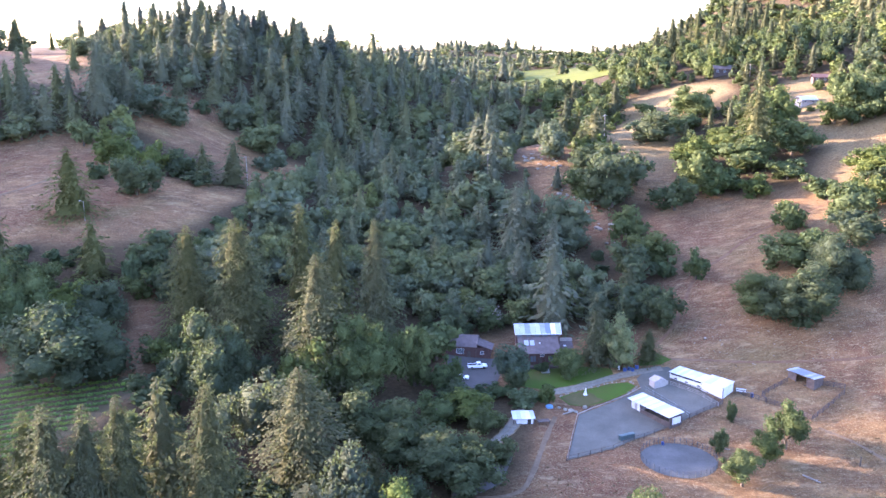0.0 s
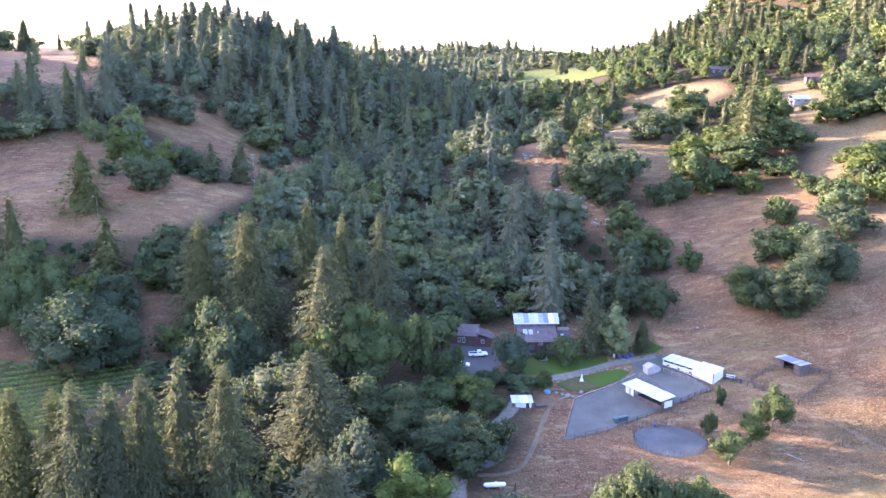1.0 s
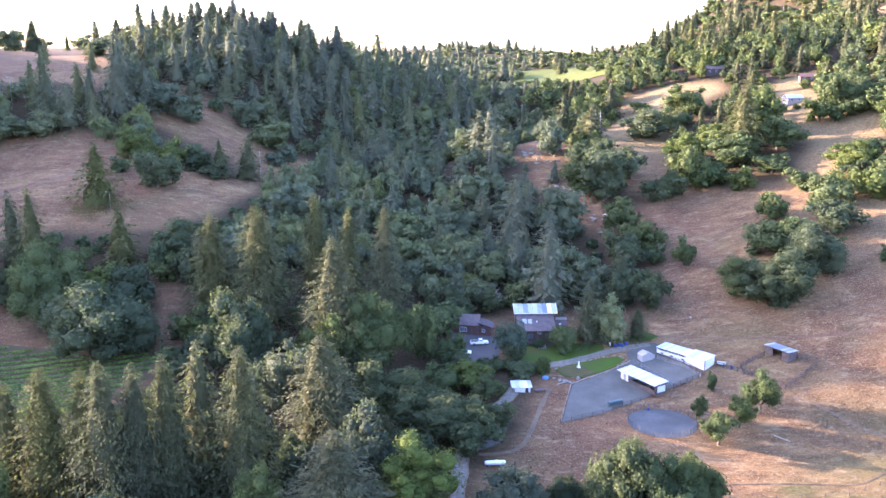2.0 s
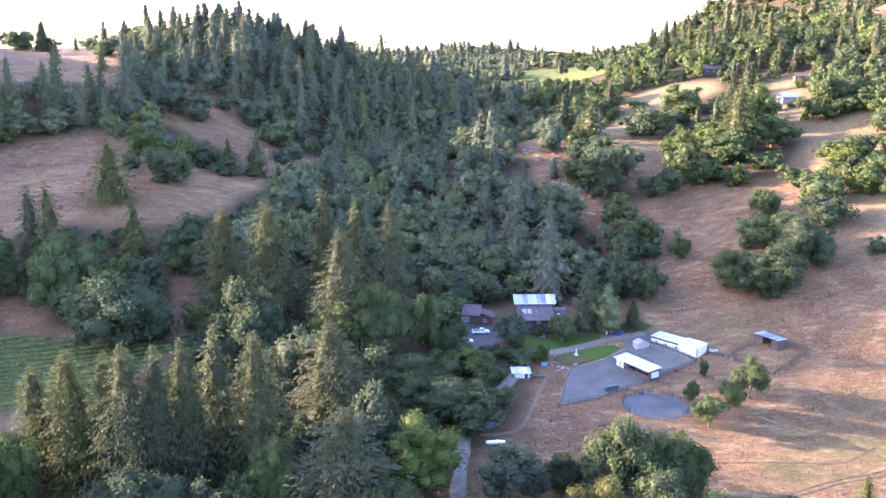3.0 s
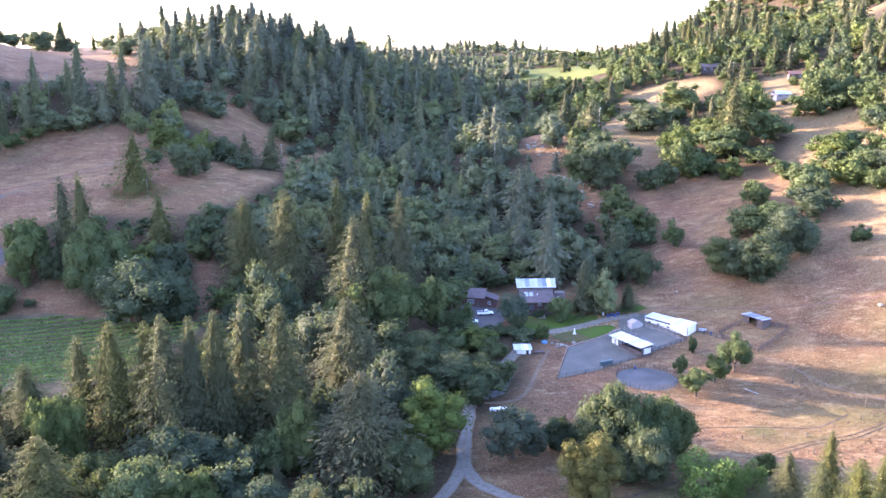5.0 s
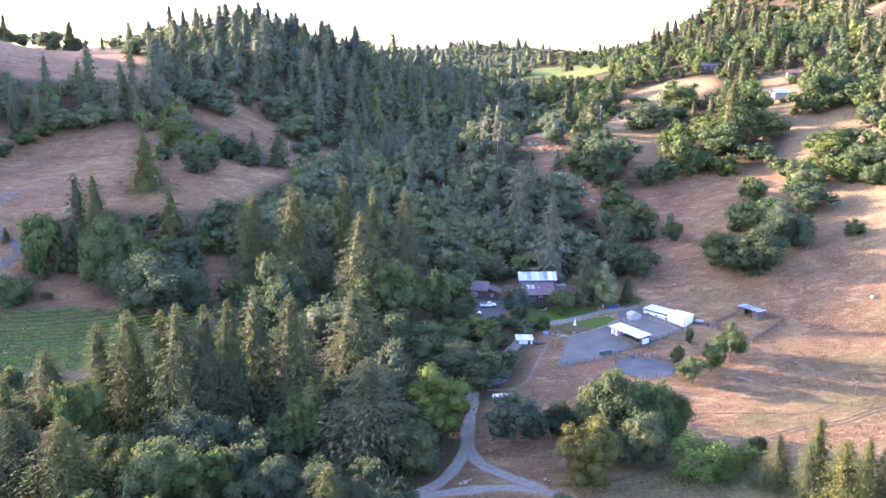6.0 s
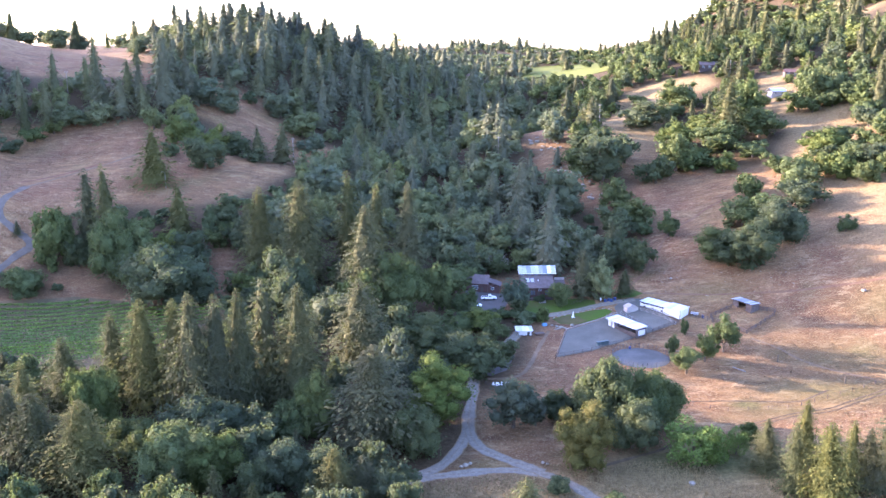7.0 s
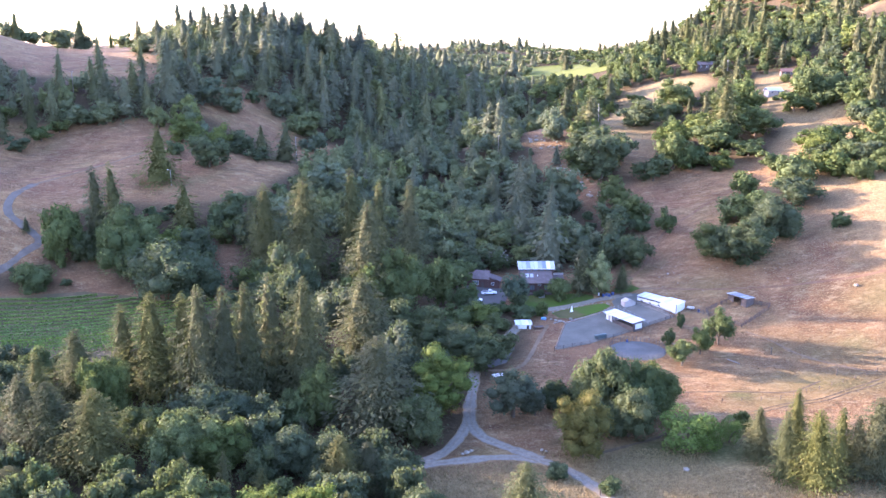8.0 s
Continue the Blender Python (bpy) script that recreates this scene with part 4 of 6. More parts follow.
def long_barn():
    b = empty("stable_barn", BARN, "long low white stable barn with white metal roof", "barn")
    w = B()
    box(w, 0, 10.1, 0.0, 0.12, -0.8, 1.55)
    part("front_wall", w, M_WHITE, b)
    # Solid dark panel in place of the shade inside the open gap.
    part("dark_band", box(B(), 0.02, 10.1, 0.16, 0.24, 1.5, 2.1), M_DARK, b, "dark panel standing for the shaded gap under the eave")
    part("header_board", box(B(), 0, 10.1, -0.02, 0.12, 1.95, 2.25), M_WHITE, b)
    part("end_wall", box(B(), -0.1, 0.02, 0.0, 5.0, -0.8, 2.25), M_WHITE, b)
    part("back_wall", box(B(), 0, 10.1, 4.9, 5.0, -0.8, 2.5), M_WHITE, b)
    # Dark wall panels for the small windows; no opening behind them.
    for x in (1.4, 4.9, 8.8):
        part("window_panel", box(B(), x, x + 0.9, -0.05, 0.0, 0.55, 0.95), M_DARK, b, "small dark stable window")
    for x in (0.05, 3.8, 7.6, 9.9):
        part("post", box(B(), x - 0.07, x + 0.07, -0.03, 0.15, -0.8, 2.1), M_WHITE, b)
    sheets(b, -0.3, 10.2, -0.35, 5.2, 2.3, 2.62, 10, M_WHITEROOF)
    part("fascia", box(B(), -0.3, 10.2, -0.40, -0.35, 2.12, 2.3), M_DARK, b, "dark eave trim")
    bw = empty("barn", BARN @ pose(10.2, 0, 0), "closed white barn bay with shallow metal roof", "barn")
    part("wall", box(B(), 0.1, 6.6, -0.2, -0.08, -1.2, 2.5), M_WHITE, bw)
    part("wall", box(B(), 6.5, 6.62, -0.08, 5.0, -1.2, 2.6), M_WHITE, bw)
    part("wall", box(B(), 0.1, 6.5, 4.9, 5.0, -1.2, 2.9), M_WHITE, bw)
    part("wall", box(B(), 0.1, 0.2, -0.08, 4.9, -1.2, 2.65), M_WHITE, bw)
    part("door", box(B(), 4.9, 6.3, -0.24, -0.2, -0.9, 1.9), M_WHITE, bw, "white sliding barn door")
    part("corner_trim", box(B(), 6.52, 6.66, -0.26, -0.1, -1.2, 2.5), M_RAIL, bw)
    sheets(bw, -0.05, 6.9, -0.5, 5.3, 2.62, 3.0, 7, M_WHITEROOF)


def run_in_shelter():
    s = empty("horse_shelter", at(52.2, 218.6, -58.3), "open-fronted horse shelter with white metal roof", "shelter")
    part("closed_bay", box(B(), 0.4, 3.4, 0.3, 4.6, -0.6, 2.55), M_WHITE, s, "white boarded tack room")
    part("door", box(B(), 1.6, 2.5, 0.26, 0.3, -0.4, 1.8), M_PALE, s)
    part("back_wall", box(B(), 3.4, 14.1, 4.5, 4.6, -0.8, 2.6), M_BARNWOOD, s)
    part("end_wall", box(B(), 14.0, 14.1, 0.3, 4.5, -0.8, 2.5), M_BARNWOOD, s)
    part("end_panel", box(B(), 14.1, 14.16, 1.2, 4.2, 0.1, 1.9), M_WHITE, s, "white sheet on the end wall")
    for k in range(7):
        x = 3.5 + k * 1.72
        part("post", box(B(), x, x + 0.14, 0.3, 0.44, -0.8, 2.4), M_BARNWOOD, s)
    for k in range(6):
        x = 3.64 + k * 1.72
        part("half_wall", box(B(), x, x + 1.58, 0.34, 0.4, -0.6, 0.85), M_BARNWOOD, s)
    sheets(s, -0.4, 14.6, -0.6, 5.1, 2.62, 2.95, 14, M_WHITEROOF)


def tool_shed():
    s = empty("tool_shed", at(62.4, 229.6, 20), "small white garden shed with double doors", "shed")
    part("wall", box(B(), -1.9, 1.9, -1.3, 1.3, -0.4, 1.9, 0.03), M_PALE, s)
    bm = B()
    slab(bm, [(-2.05, -1.5, 1.85), (0, -1.5, 2.75), (0, 1.5, 2.75), (-2.05, 1.5, 1.85)], 0.07)
    part("roof", bm, M_PALE, s)
    part("roof", slab(B(), [(0, -1.5, 2.75), (2.05, -1.5, 1.85), (2.05, 1.5, 1.85), (0, 1.5, 2.75)], 0.07), M_PALE, s)
    bm = B()
    vs = [bm.verts.new(v) for v in ((-1.9, -1.3, 1.88), (1.9, -1.3, 1.88), (0, -1.3, 2.68), (-1.9, -1.22, 1.88), (1.9, -1.22, 1.88), (0, -1.22, 2.68))]
    for q in ((0, 1, 2), (5, 4, 3), (0, 3, 4, 1), (1, 4, 5, 2), (2, 5, 3, 0)):
        bm.faces.new([vs[i] for i in q])
    part("gable", bm, M_PALE, s)
    part("door", box(B(), -1.0, -0.04, -1.34, -1.3, -0.2, 1.7), M_PALE, s)
    part("door", box(B(), 0.04, 1.0, -1.34, -1.3, -0.2, 1.7), M_PALE, s)
    part("side_panel", box(B(), 1.9, 2.9, -0.9, -0.8, -0.3, 1.5), M_PALE, s, "pale pink board leaning fence")


def field_shelter():
    s = empty("field_shelter", at(98.6, 228.6, -58), "weathered wooden field shelter with pale metal roof", "shelter")
    part("back_wall", box(B(), 0, 8.2, 4.0, 4.1, -1.2, 2.05), M_BARNWOOD, s)
    part("side_wall", box(B(), 0, 0.1, 0.1, 4.0, -0.8, 2.15), M_BARNWOOD, s)
    part("side_wall", box(B(), 8.1, 8.2, 0.1, 4.0, -2.2, 2.15), M_BARNWOOD, s)
    part("front_panel", box(B(), 0.1, 2.6, 0.1, 0.2, -1.4, 2.15), M_BARNWOOD, s)
    part("front_panel", box(B(), 5.9, 8.1, 0.1, 0.2, -2.0, 2.0), M_BARNWOOD, s)
    # Added dark slab; the shelter's inner shade is put into its colour.
    part("shade_floor", box(B(), 0.1, 8.1, 0.2, 4.0, -1.6, -0.55), M_DARK, s, "dark slab standing for the shade inside")
    for x in (2.6, 5.9, 8.08):
        part("post", box(B(), x - 0.07, x + 0.07, 0.0, 0.12, -1.6, 2.2), M_RAIL, s, "weathered corner post")
    part("lintel", box(B(), 1.9, 8.1, 0.02, 0.12, 2.0, 2.25), M_BARNWOOD, s)
    sheets(s, -0.3, 8.5, -0.5, 4.5, 2.4, 2.15, 8, M_GREYROOF)


def window(parent, x0, x1, y, z0, z1, bars=1, frame_mat=None, glow=None):
    f = B()
    t = 0.07
    box(f, x0 - t, x1 + t, y - 0.05, y + 0.02, z1, z1 + t)
    box(f, x0 - t, x1 + t, y - 0.07, y + 0.02, z0 - t, z0)
    box(f, x0 - t, x0, y - 0.05, y + 0.02, z0, z1)
    box(f, x1, x1 + t, y - 0.05, y + 0.02, z0, z1)
    for k in range(bars):
        c = x0 + (x1 - x0) * (k + 1) / (bars + 1)
        box(f, c - 0.03, c + 0.03, y - 0.045, y + 0.02, z0, z1)
    w = part("window", f, frame_mat or M_WHITE, parent)
    part("pane", box(B(), x0, x1, y - 0.02, y - 0.005, z0, z1), M_GLASS, w)
    return w


def prism(bm, x0, x1, profile):
    """A body with one (y, z) profile, counter-clockwise, from x0 to x1."""
    a, b = [bm.verts.new((x0, y, z)) for y, z in profile], [bm.verts.new((x1, y, z)) for y, z in profile]
    n = len(profile)
    bm.faces.new(a)
    bm.faces.new(b[::-1])
    for k in range(n):
        bm.faces.new((a[k], b[k], b[(k + 1) % n], a[(k + 1) % n]))
    bmesh.ops.recalc_face_normals(bm, faces=bm.faces[:])
    return bm


def main_house():
    z = 2.9
    h = empty("house", pose(30.6, 247, z, 0, 0, 1.5), "dark brown two-level wooden house under trees", "house")
    part("wall", prism(B(), -5.6, 5.9, [(-2.6, -1.0), (2.5, -1.0), (2.5, 6.85), (-2.6, 4.45)]), M_REDWOOD, h)
    part("upper_wall", prism(B(), -6.3, 6.9, [(2.52, 0.0), (5.4, 0.0), (5.4, 9.7), (2.52, 8.1)]), M_REDWOOD, h)
    part("clerestory", box(B(), -6.2, 6.8, 2.44, 2.5, 6.95, 7.8), M_BARNWOOD, h)
    bm = slab(B(), [(-6.1, -4.1, 3.95), (6.2, -4.1, 3.95), (6.2, 2.45, 7.05), (-6.1, 2.45, 7.05)], 0.16)
    main_roof = part("roof", bm, M_SHINGLE, h, "brown shingled lean-to roof")
    sl = (7.05 - 3.95) / 6.55
    for x0, x1 in ((-4.2, -2.9), (-2.5, -1.2)):
        y0, y1 = -1.0, 0.9
        za, zb = 3.95 + sl * (y0 + 4.1) + 0.1, 3.95 + sl * (y1 + 4.1) + 0.1
        part("skylight", slab(B(), [(x0, y0, za), (x1, y0, za), (x1, y1, zb), (x0, y1, zb)], 0.12), M_GREYROOF, main_roof)
    part("vent_pipe", tube(B(), (0.4, -0.4, 5.6), (0.4, -0.4, 6.2), 0.14), M_WHITE, main_roof)
    for k in range(9):
        a = -6.7 + 14 * k / 9
        b = a + 14 / 9
        part("roof_sheet", slab(B(), [(a + 0.02, 2.0, 8.0), (b - 0.02, 2.0, 8.0), (b - 0.02, 5.8, 10.1), (a + 0.02, 5.8, 10.1)], 0.06), M_GREYROOF if k not in (4, 7) else M_WHITEROOF, h)
    part("fascia", box(B(), -6.75, 7.35, 1.93, 2.0, 7.78, 8.02), M_WHITE, h)
    part("barge_board", slab(B(), [(7.3, 1.95, 8.06), (7.4, 1.95, 8.06), (7.4, 5.85, 10.2), (7.3, 5.85, 10.2)], 0.3), M_WHITE, h)
    part("barge_board", slab(B(), [(-6.8, 1.95, 8.06), (-6.7, 1.95, 8.06), (-6.7, 5.85, 10.2), (-6.8, 5.85, 10.2)], 0.3), M_WHITE, h)
    for x in (-5.2, -2.6, 0.0, 2.6, 5.0):
        window(h, x - 0.9, x + 0.6, 2.43, 7.05, 7.6, 0, M_BARNWOOD)
    for x in (-4.6, -1.8, 3.6):
        window(h, x - 0.8, x + 0.8, -2.62, 0.9, 2.6, 1, M_BARNWOOD)
    window(h, 0.4, 1.5, -2.62, 2.5, 3.1, 0)
    part("door", box(B(), -0.2, 0.8, -2.68, -2.6, -0.2, 2.0), M_BARNWOOD, h)
    deck = B()
    box(deck, -5.4, 5.6, -4.6, -2.6, -1.2, -0.1)
    part("porch", deck, M_BARNWOOD, h)
    for x in (-5.2, -1.8, 1.8, 5.3):
        part("porch_post", box(B(), x - 0.08, x + 0.08, -4.0, -3.84, -0.1, 3.95), M_BARNWOOD, h)
    part("annex", box(B(), 6.9, 10.6, 1.0, 4.6, 0.2, 4.2), M_BARNWOOD, h)
    part("annex_roof", slab(B(), [(6.2, 0.6, 3.9), (10.9, 0.6, 3.9), (10.9, 4.8, 5.0), (6.2, 4.8, 5.0)], 0.14), M_SHINGLE, h)
    rim = B()
    for x0, x1, y0, y1 in ((7.2, 11.0, 4.0, 4.15), (7.2, 11.0, 5.6, 5.75), (7.2, 7.35, 4.15, 5.6), (10.85, 11.0, 4.15, 5.6)):
        box(rim, x0, x1, y0, y1, 4.9, 5.4)
    part("deck_rail", rim, M_PALE, h, "pale railing of a small roof deck")
    part("roof_vent", box(B(), 7.9, 8.7, 1.2, 1.7, 4.2, 4.5), M_WHITE, h)
    path = B()
    for k in range(4):
        box(path, 0.1, 2.6, -5.6 - k * 0.9, -4.75 - k * 0.9, -1.6 - 0.18 * k, -0.35 - 0.22 * k)
    part("steps", path, M_CONC, h, "grey stone garden steps")


def garage_house():
    g = empty("garage", pose(8.3, 253.2, 3.4, 0, 0, -9), "dark red wooden garage with brown shingled roof", "house")
    part("wall", box(B(), -5.0, 4.2, -2.6, 4.2, -1.0, 3.3), M_REDWOOD, g)
    part("roof", slab(B(), [(-5.6, -3.2, 3.05), (4.7, -3.2, 3.05), (4.7, 1.2, 5.6), (-5.6, 1.2, 5.6)], 0.15), M_SHINGLE, g)
    part("roof", slab(B(), [(-5.6, 1.2, 5.6), (4.7, 1.2, 5.6), (4.7, 5.4, 3.2), (-5.6, 5.4, 3.2)], 0.15), M_SHINGLE, g)
    bm = B()
    for x in (4.15, -5.0):
        vs = [bm.verts.new(v) for v in ((x, -2.6, 3.25), (x, 4.2, 3.25), (x, 1.2, 5.4), (x + 0.1, -2.6, 3.25), (x + 0.1, 4.2, 3.25), (x + 0.1, 1.2, 5.4))]
        for q in ((2, 1, 0), (3, 4, 5), (0, 1, 4, 3), (1, 2, 5, 4), (2, 0, 3, 5)):
            bm.faces.new([vs[i] for i in q])
    part("gable", bm, M_REDWOOD, g)
    part("fascia", box(B(), -5.6, 4.7, -3.26, -3.2, 2.86, 3.06), M_REDWOOD, g)
    part("wing", box(B(), 4.25, 8.6, -2.2, 2.6, -1.0, 2.6), M_REDWOOD, g)
    part("wing_roof", slab(B(), [(4.3, -2.8, 4.0), (9.2, -2.8, 2.4), (9.2, 3.2, 2.4), (4.3, 3.2, 4.0)], 0.14), M_SHINGLE, g)
    window(g, -1.7, 0.5, -2.62, 0.7, 2.2, 2)
    part("door", box(B(), 1.6, 2.6, -2.67, -2.6, -0.9, 1.6), M_BARNWOOD, g)
    window(g, 5.6, 6.5, -2.22, 0.6, 1.6, 0)


def truck_wheel(parent, x, y, r, w):
    t = B()
    tube(t, (x, y - w / 2, r), (x, y + w / 2, r), r, sides=16)
    tyre = part("wheel", t, M_TYRE, parent)
    part("rim", tube(B(), (x, y - w / 2 - 0.015, r), (x, y + w / 2 + 0.015, r), r * 0.55, sides=12), M_STEEL, tyre)


def shell(sections):
    """A car body: for each (x, half width, low, high) a rounded box ring, skinned along x."""
    bm = B()
    rings = []
    for x, hw, lo, hi in sections:
        c = min(0.14, (hi - lo) * 0.3)
        prof = [(-hw, lo), (hw, lo), (hw, hi - c), (hw - c, hi), (-hw + c, hi), (-hw, hi - c)]
        rings.append([bm.verts.new((x, y, z)) for y, z in prof])
    for a, b in zip(rings, rings[1:]):
        for k in range(6):
            bm.faces.new((a[k], a[(k + 1) % 6], b[(k + 1) % 6], b[k]))
    bm.faces.new(rings[0][::-1])
    bm.faces.new(rings[-1])
    bmesh.ops.recalc_face_normals(bm, faces=bm.faces[:])
    return bm


def pickup(x, y, rz):
    p = empty("pickup_truck", at(x, y, rz, 0.12), "white pickup truck parked in the yard", "truck")
    part("body", shell([(-2.85, 0.92, 0.5, 1.0), (-2.75, 0.97, 0.45, 1.12), (0.1, 0.98, 0.42, 1.12), (1.55, 0.98, 0.42, 1.14), (2.7, 0.95, 0.45, 1.06), (2.88, 0.86, 0.5, 0.9)]), M_CARWHITE, p)
    part("cab", shell([(-0.3, 0.80, 1.1, 1.5), (-0.12, 0.80, 1.1, 1.85), (0.9, 0.80, 1.1, 1.86), (1.5, 0.84, 1.1, 1.2)]), M_CARWHITE, p)
    part("windscreen", slab(B(), [(0.98, -0.68, 1.82), (1.46, -0.72, 1.25), (1.46, 0.72, 1.25), (0.98, 0.68, 1.82)], -0.03), M_GLASS, p)
    for s in (-1, 1):
        part("side_window", box(B(), -0.08, 0.95, s * 0.81 - 0.01, s * 0.81 + 0.01, 1.28, 1.72), M_GLASS, p)
    part("rear_window", box(B(), -0.32, -0.26, -0.6, 0.6, 1.3, 1.7), M_GLASS, p)
    part("truck_bed", box(B(), -2.7, -0.35, -0.8, 0.8, 1.125, 1.14), M_DARK, p, "dark open load bed")
    part("side_rail", box(B(), -2.75, -0.35, -0.97, -0.82, 1.1, 1.24), M_CARWHITE, p)
    part("side_rail", box(B(), -2.75, -0.35, 0.82, 0.97, 1.1, 1.24), M_CARWHITE, p)
    part("bumper", box(B(), 2.85, 2.97, -0.85, 0.85, 0.42, 0.6, 0.03), M_STEEL, p)
    part("bumper", box(B(), -2.97, -2.85, -0.85, 0.85, 0.42, 0.6, 0.03), M_STEEL, p)
    for wx in (-1.75, 1.85):
        for s in (-1, 1):
            truck_wheel(p, wx, s * 0.88, 0.38, 0.24)


def sedan(x, y, rz):
    c = empty("car", at(x, y, rz, 0.12), "white saloon car half hidden by shrubs", "car")
    part("body", shell([(-2.2, 0.75, 0.4, 0.8), (-2.1, 0.86, 0.3, 0.95), (0.9, 0.88, 0.28, 0.98), (2.0, 0.84, 0.3, 0.85), (2.2, 0.72, 0.38, 0.7)]), M_CARWHITE, c)
    part("cabin", shell([(-1.7, 0.7, 0.92, 1.0), (-1.0, 0.62, 0.92, 1.42), (0.3, 0.62, 0.92, 1.44), (1.1, 0.7, 0.92, 1.0)]), M_GLASS, c, "dark glazed cabin")
    part("roof", box(B(), -0.95, 0.28, -0.6, 0.6, 1.43, 1.47, 0.015), M_CARWHITE, c)
    for wx in (-1.35, 1.35):
        for s in (-1, 1):
            truck_wheel(c, wx, s * 0.8, 0.32, 0.2)


def gas_tank(x, y, rz):
    t = empty("gas_tank", at(x, y, rz), "white horizontal gas storage tank on short legs", "tank")
    bm = B()
    bmesh.ops.create_uvsphere(bm, u_segments=16, v_segments=12, radius=0.56)
    for v in bm.verts:
        v.co = Vector((v.co.z + (2.0 if v.co.z > 0.01 else (-2.0 if v.co.z < -0.01 else 0)), v.co.x, v.co.y + 0.95))
    for f in bm.faces:
        f.smooth = True
    part("vessel", bm, M_TANK, t)
    part("dome", tube(B(), (0.3, 0, 1.45), (0.3, 0, 1.75), 0.22, 0.18, 10), M_TANK, t)
    for sx in (-1.4, 1.4):
        part("leg", box(B(), sx - 0.12, sx + 0.12, -0.4, 0.4, -0.3, 0.6), M_CONC, t)


def small_outbuilding():
    s = empty("outbuilding", at(22.8, 211.8, 2), "small white-roofed outbuilding under oaks", "shed")
    part("wall", box(B(), -1.9, 2.4, -1.6, 1.6, -0.6, 1.5), M_WHITE, s)
    # Flat dark panel on the wall; the doorway's inner shade is its colour.
    part("doorway_shade", box(B(), 0.9, 1.8, -1.63, -1.6, -0.3, 1.2), M_DARK, s, "dark panel standing for a shaded doorway")
    sheets(s, -3.0, 2.9, -2.1, 2.2, 1.55, 2.0, 5, M_WHITEROOF)
    part("awning_post", box(B(), 2.6, 2.7, -2.0, -1.9, -0.6, 1.55), M_RAIL, s)
    part("awning_post", box(B(), -2.8, -2.7, -2.0, -1.9, -0.6, 1.55), M_RAIL, s)
    t = empty("work_table", at(28.0, 210.6, 15), "dark wooden work table with clutter", "table")
    part("tabletop", box(B(), -1.6, 1.6, -0.8, 0.8, 0.72, 0.8), M_BARNWOOD, t)
    for x in (-1.4, 1.4):
        for y in (-0.65, 0.65):
            part("leg", box(B(), x - 0.06, x + 0.06, y - 0.06, y + 0.06, -0.2, 0.72), M_BARNWOOD, t)


def lumpy(name, x, y, r, squash, material, seed, label, category, group=""):
    rng = random.Random(seed)
    bm = B()
    bmesh.ops.create_icosphere(bm, subdivisions=2, radius=r)
    for v in bm.verts:
        v.co *= rng.uniform(0.78, 1.15)
        v.co.z *= squash
    ob = part(name, bm, material)
    ob.matrix_basis = pose(x, y, up(x, y) + r * squash * 0.35, 0, 0, rng.uniform(0, 360))
    return tagged(ob, label, category, group)


def utility_pole(x, y, h, arms=1):
    p = empty("utility_pole", at(x, y, random.Random(int(x)).uniform(-30, 30)), "grey wooden utility pole with crossarm", "pole")
    part("pole", tube(B(), (0, 0, -0.5), (0, 0, h), 0.19, 0.13, 8), M_POLE, p)
    for k in range(arms):
        arm = part("crossarm", box(B(), -1.2, 1.2, -0.06, 0.06, h - 0.7 - k * 0.9, h - 0.54 - k * 0.9), M_POLE, p)
        for sx in (-1.05, -0.4, 0.4, 1.05):
            part("insulator", tube(B(), (sx, 0, h - 0.54 - k * 0.9), (sx, 0, h - 0.34 - k * 0.9), 0.05, 0.04, 6), M_WHITE, arm)


def gable_house(x, y, rz, w, d, h, wall, roof, label):
    g = empty("house", at(x, y, rz), label, "house")
    part("wall", box(B(), -w / 2, w / 2, -d / 2, d / 2, -2.5, h), wall, g)
    r = h + d * 0.28
    part("roof", slab(B(), [(-w / 2 - 0.5, -d / 2 - 0.6, h - 0.1), (w / 2 + 0.5, -d / 2 - 0.6, h - 0.1), (w / 2 + 0.5, 0, r), (-w / 2 - 0.5, 0, r)], 0.15), roof, g)
    part("roof", slab(B(), [(-w / 2 - 0.5, 0, r), (w / 2 + 0.5, 0, r), (w / 2 + 0.5, d / 2 + 0.6, h - 0.1), (-w / 2 - 0.5, d / 2 + 0.6, h - 0.1)], 0.15), roof, g)
    for k in range(max(2, int(w / 4))):
        cx = -w / 2 + w * (k + 0.5) / max(2, int(w / 4))
        window(g, cx - 0.6, cx + 0.6, -d / 2 - 0.02, h * 0.35, h * 0.8, 0)


long_barn()
run_in_shelter()
tool_shed()
field_shelter()
main_house()
garage_house()
pickup(12.2, 243.0, 6)
sedan(7.2, 235.8, -5)
gas_tank(12.6, 170.4, 4)
small_outbuilding()

gable_house(190, 447, 8, 8.5, 6, 2.2, M_PALE, M_WHITEROOF, "low white house on the sunny hillside")
gable_house(208, 474, -10, 8, 6, 2.6, M_BARNWOOD, M_TERRA, "brown house with reddish roof among oaks")
gable_house(172, 527, 5, 13, 8, 3.0, M_BARNWOOD, M_SHINGLE, "far dark house with grey roof among trees")
gable_house(78, 565, 5, 9, 6, 3.2, M_PALE, M_TERRA, "small far cottage behind oaks")

for px, py, ph in ((-86, 390, 14), (-226, 441, 13), (77, 520, 14), (84, 432, 15), (177, 494, 12), (24, 400, 13)):
    utility_pole(px, py, ph)


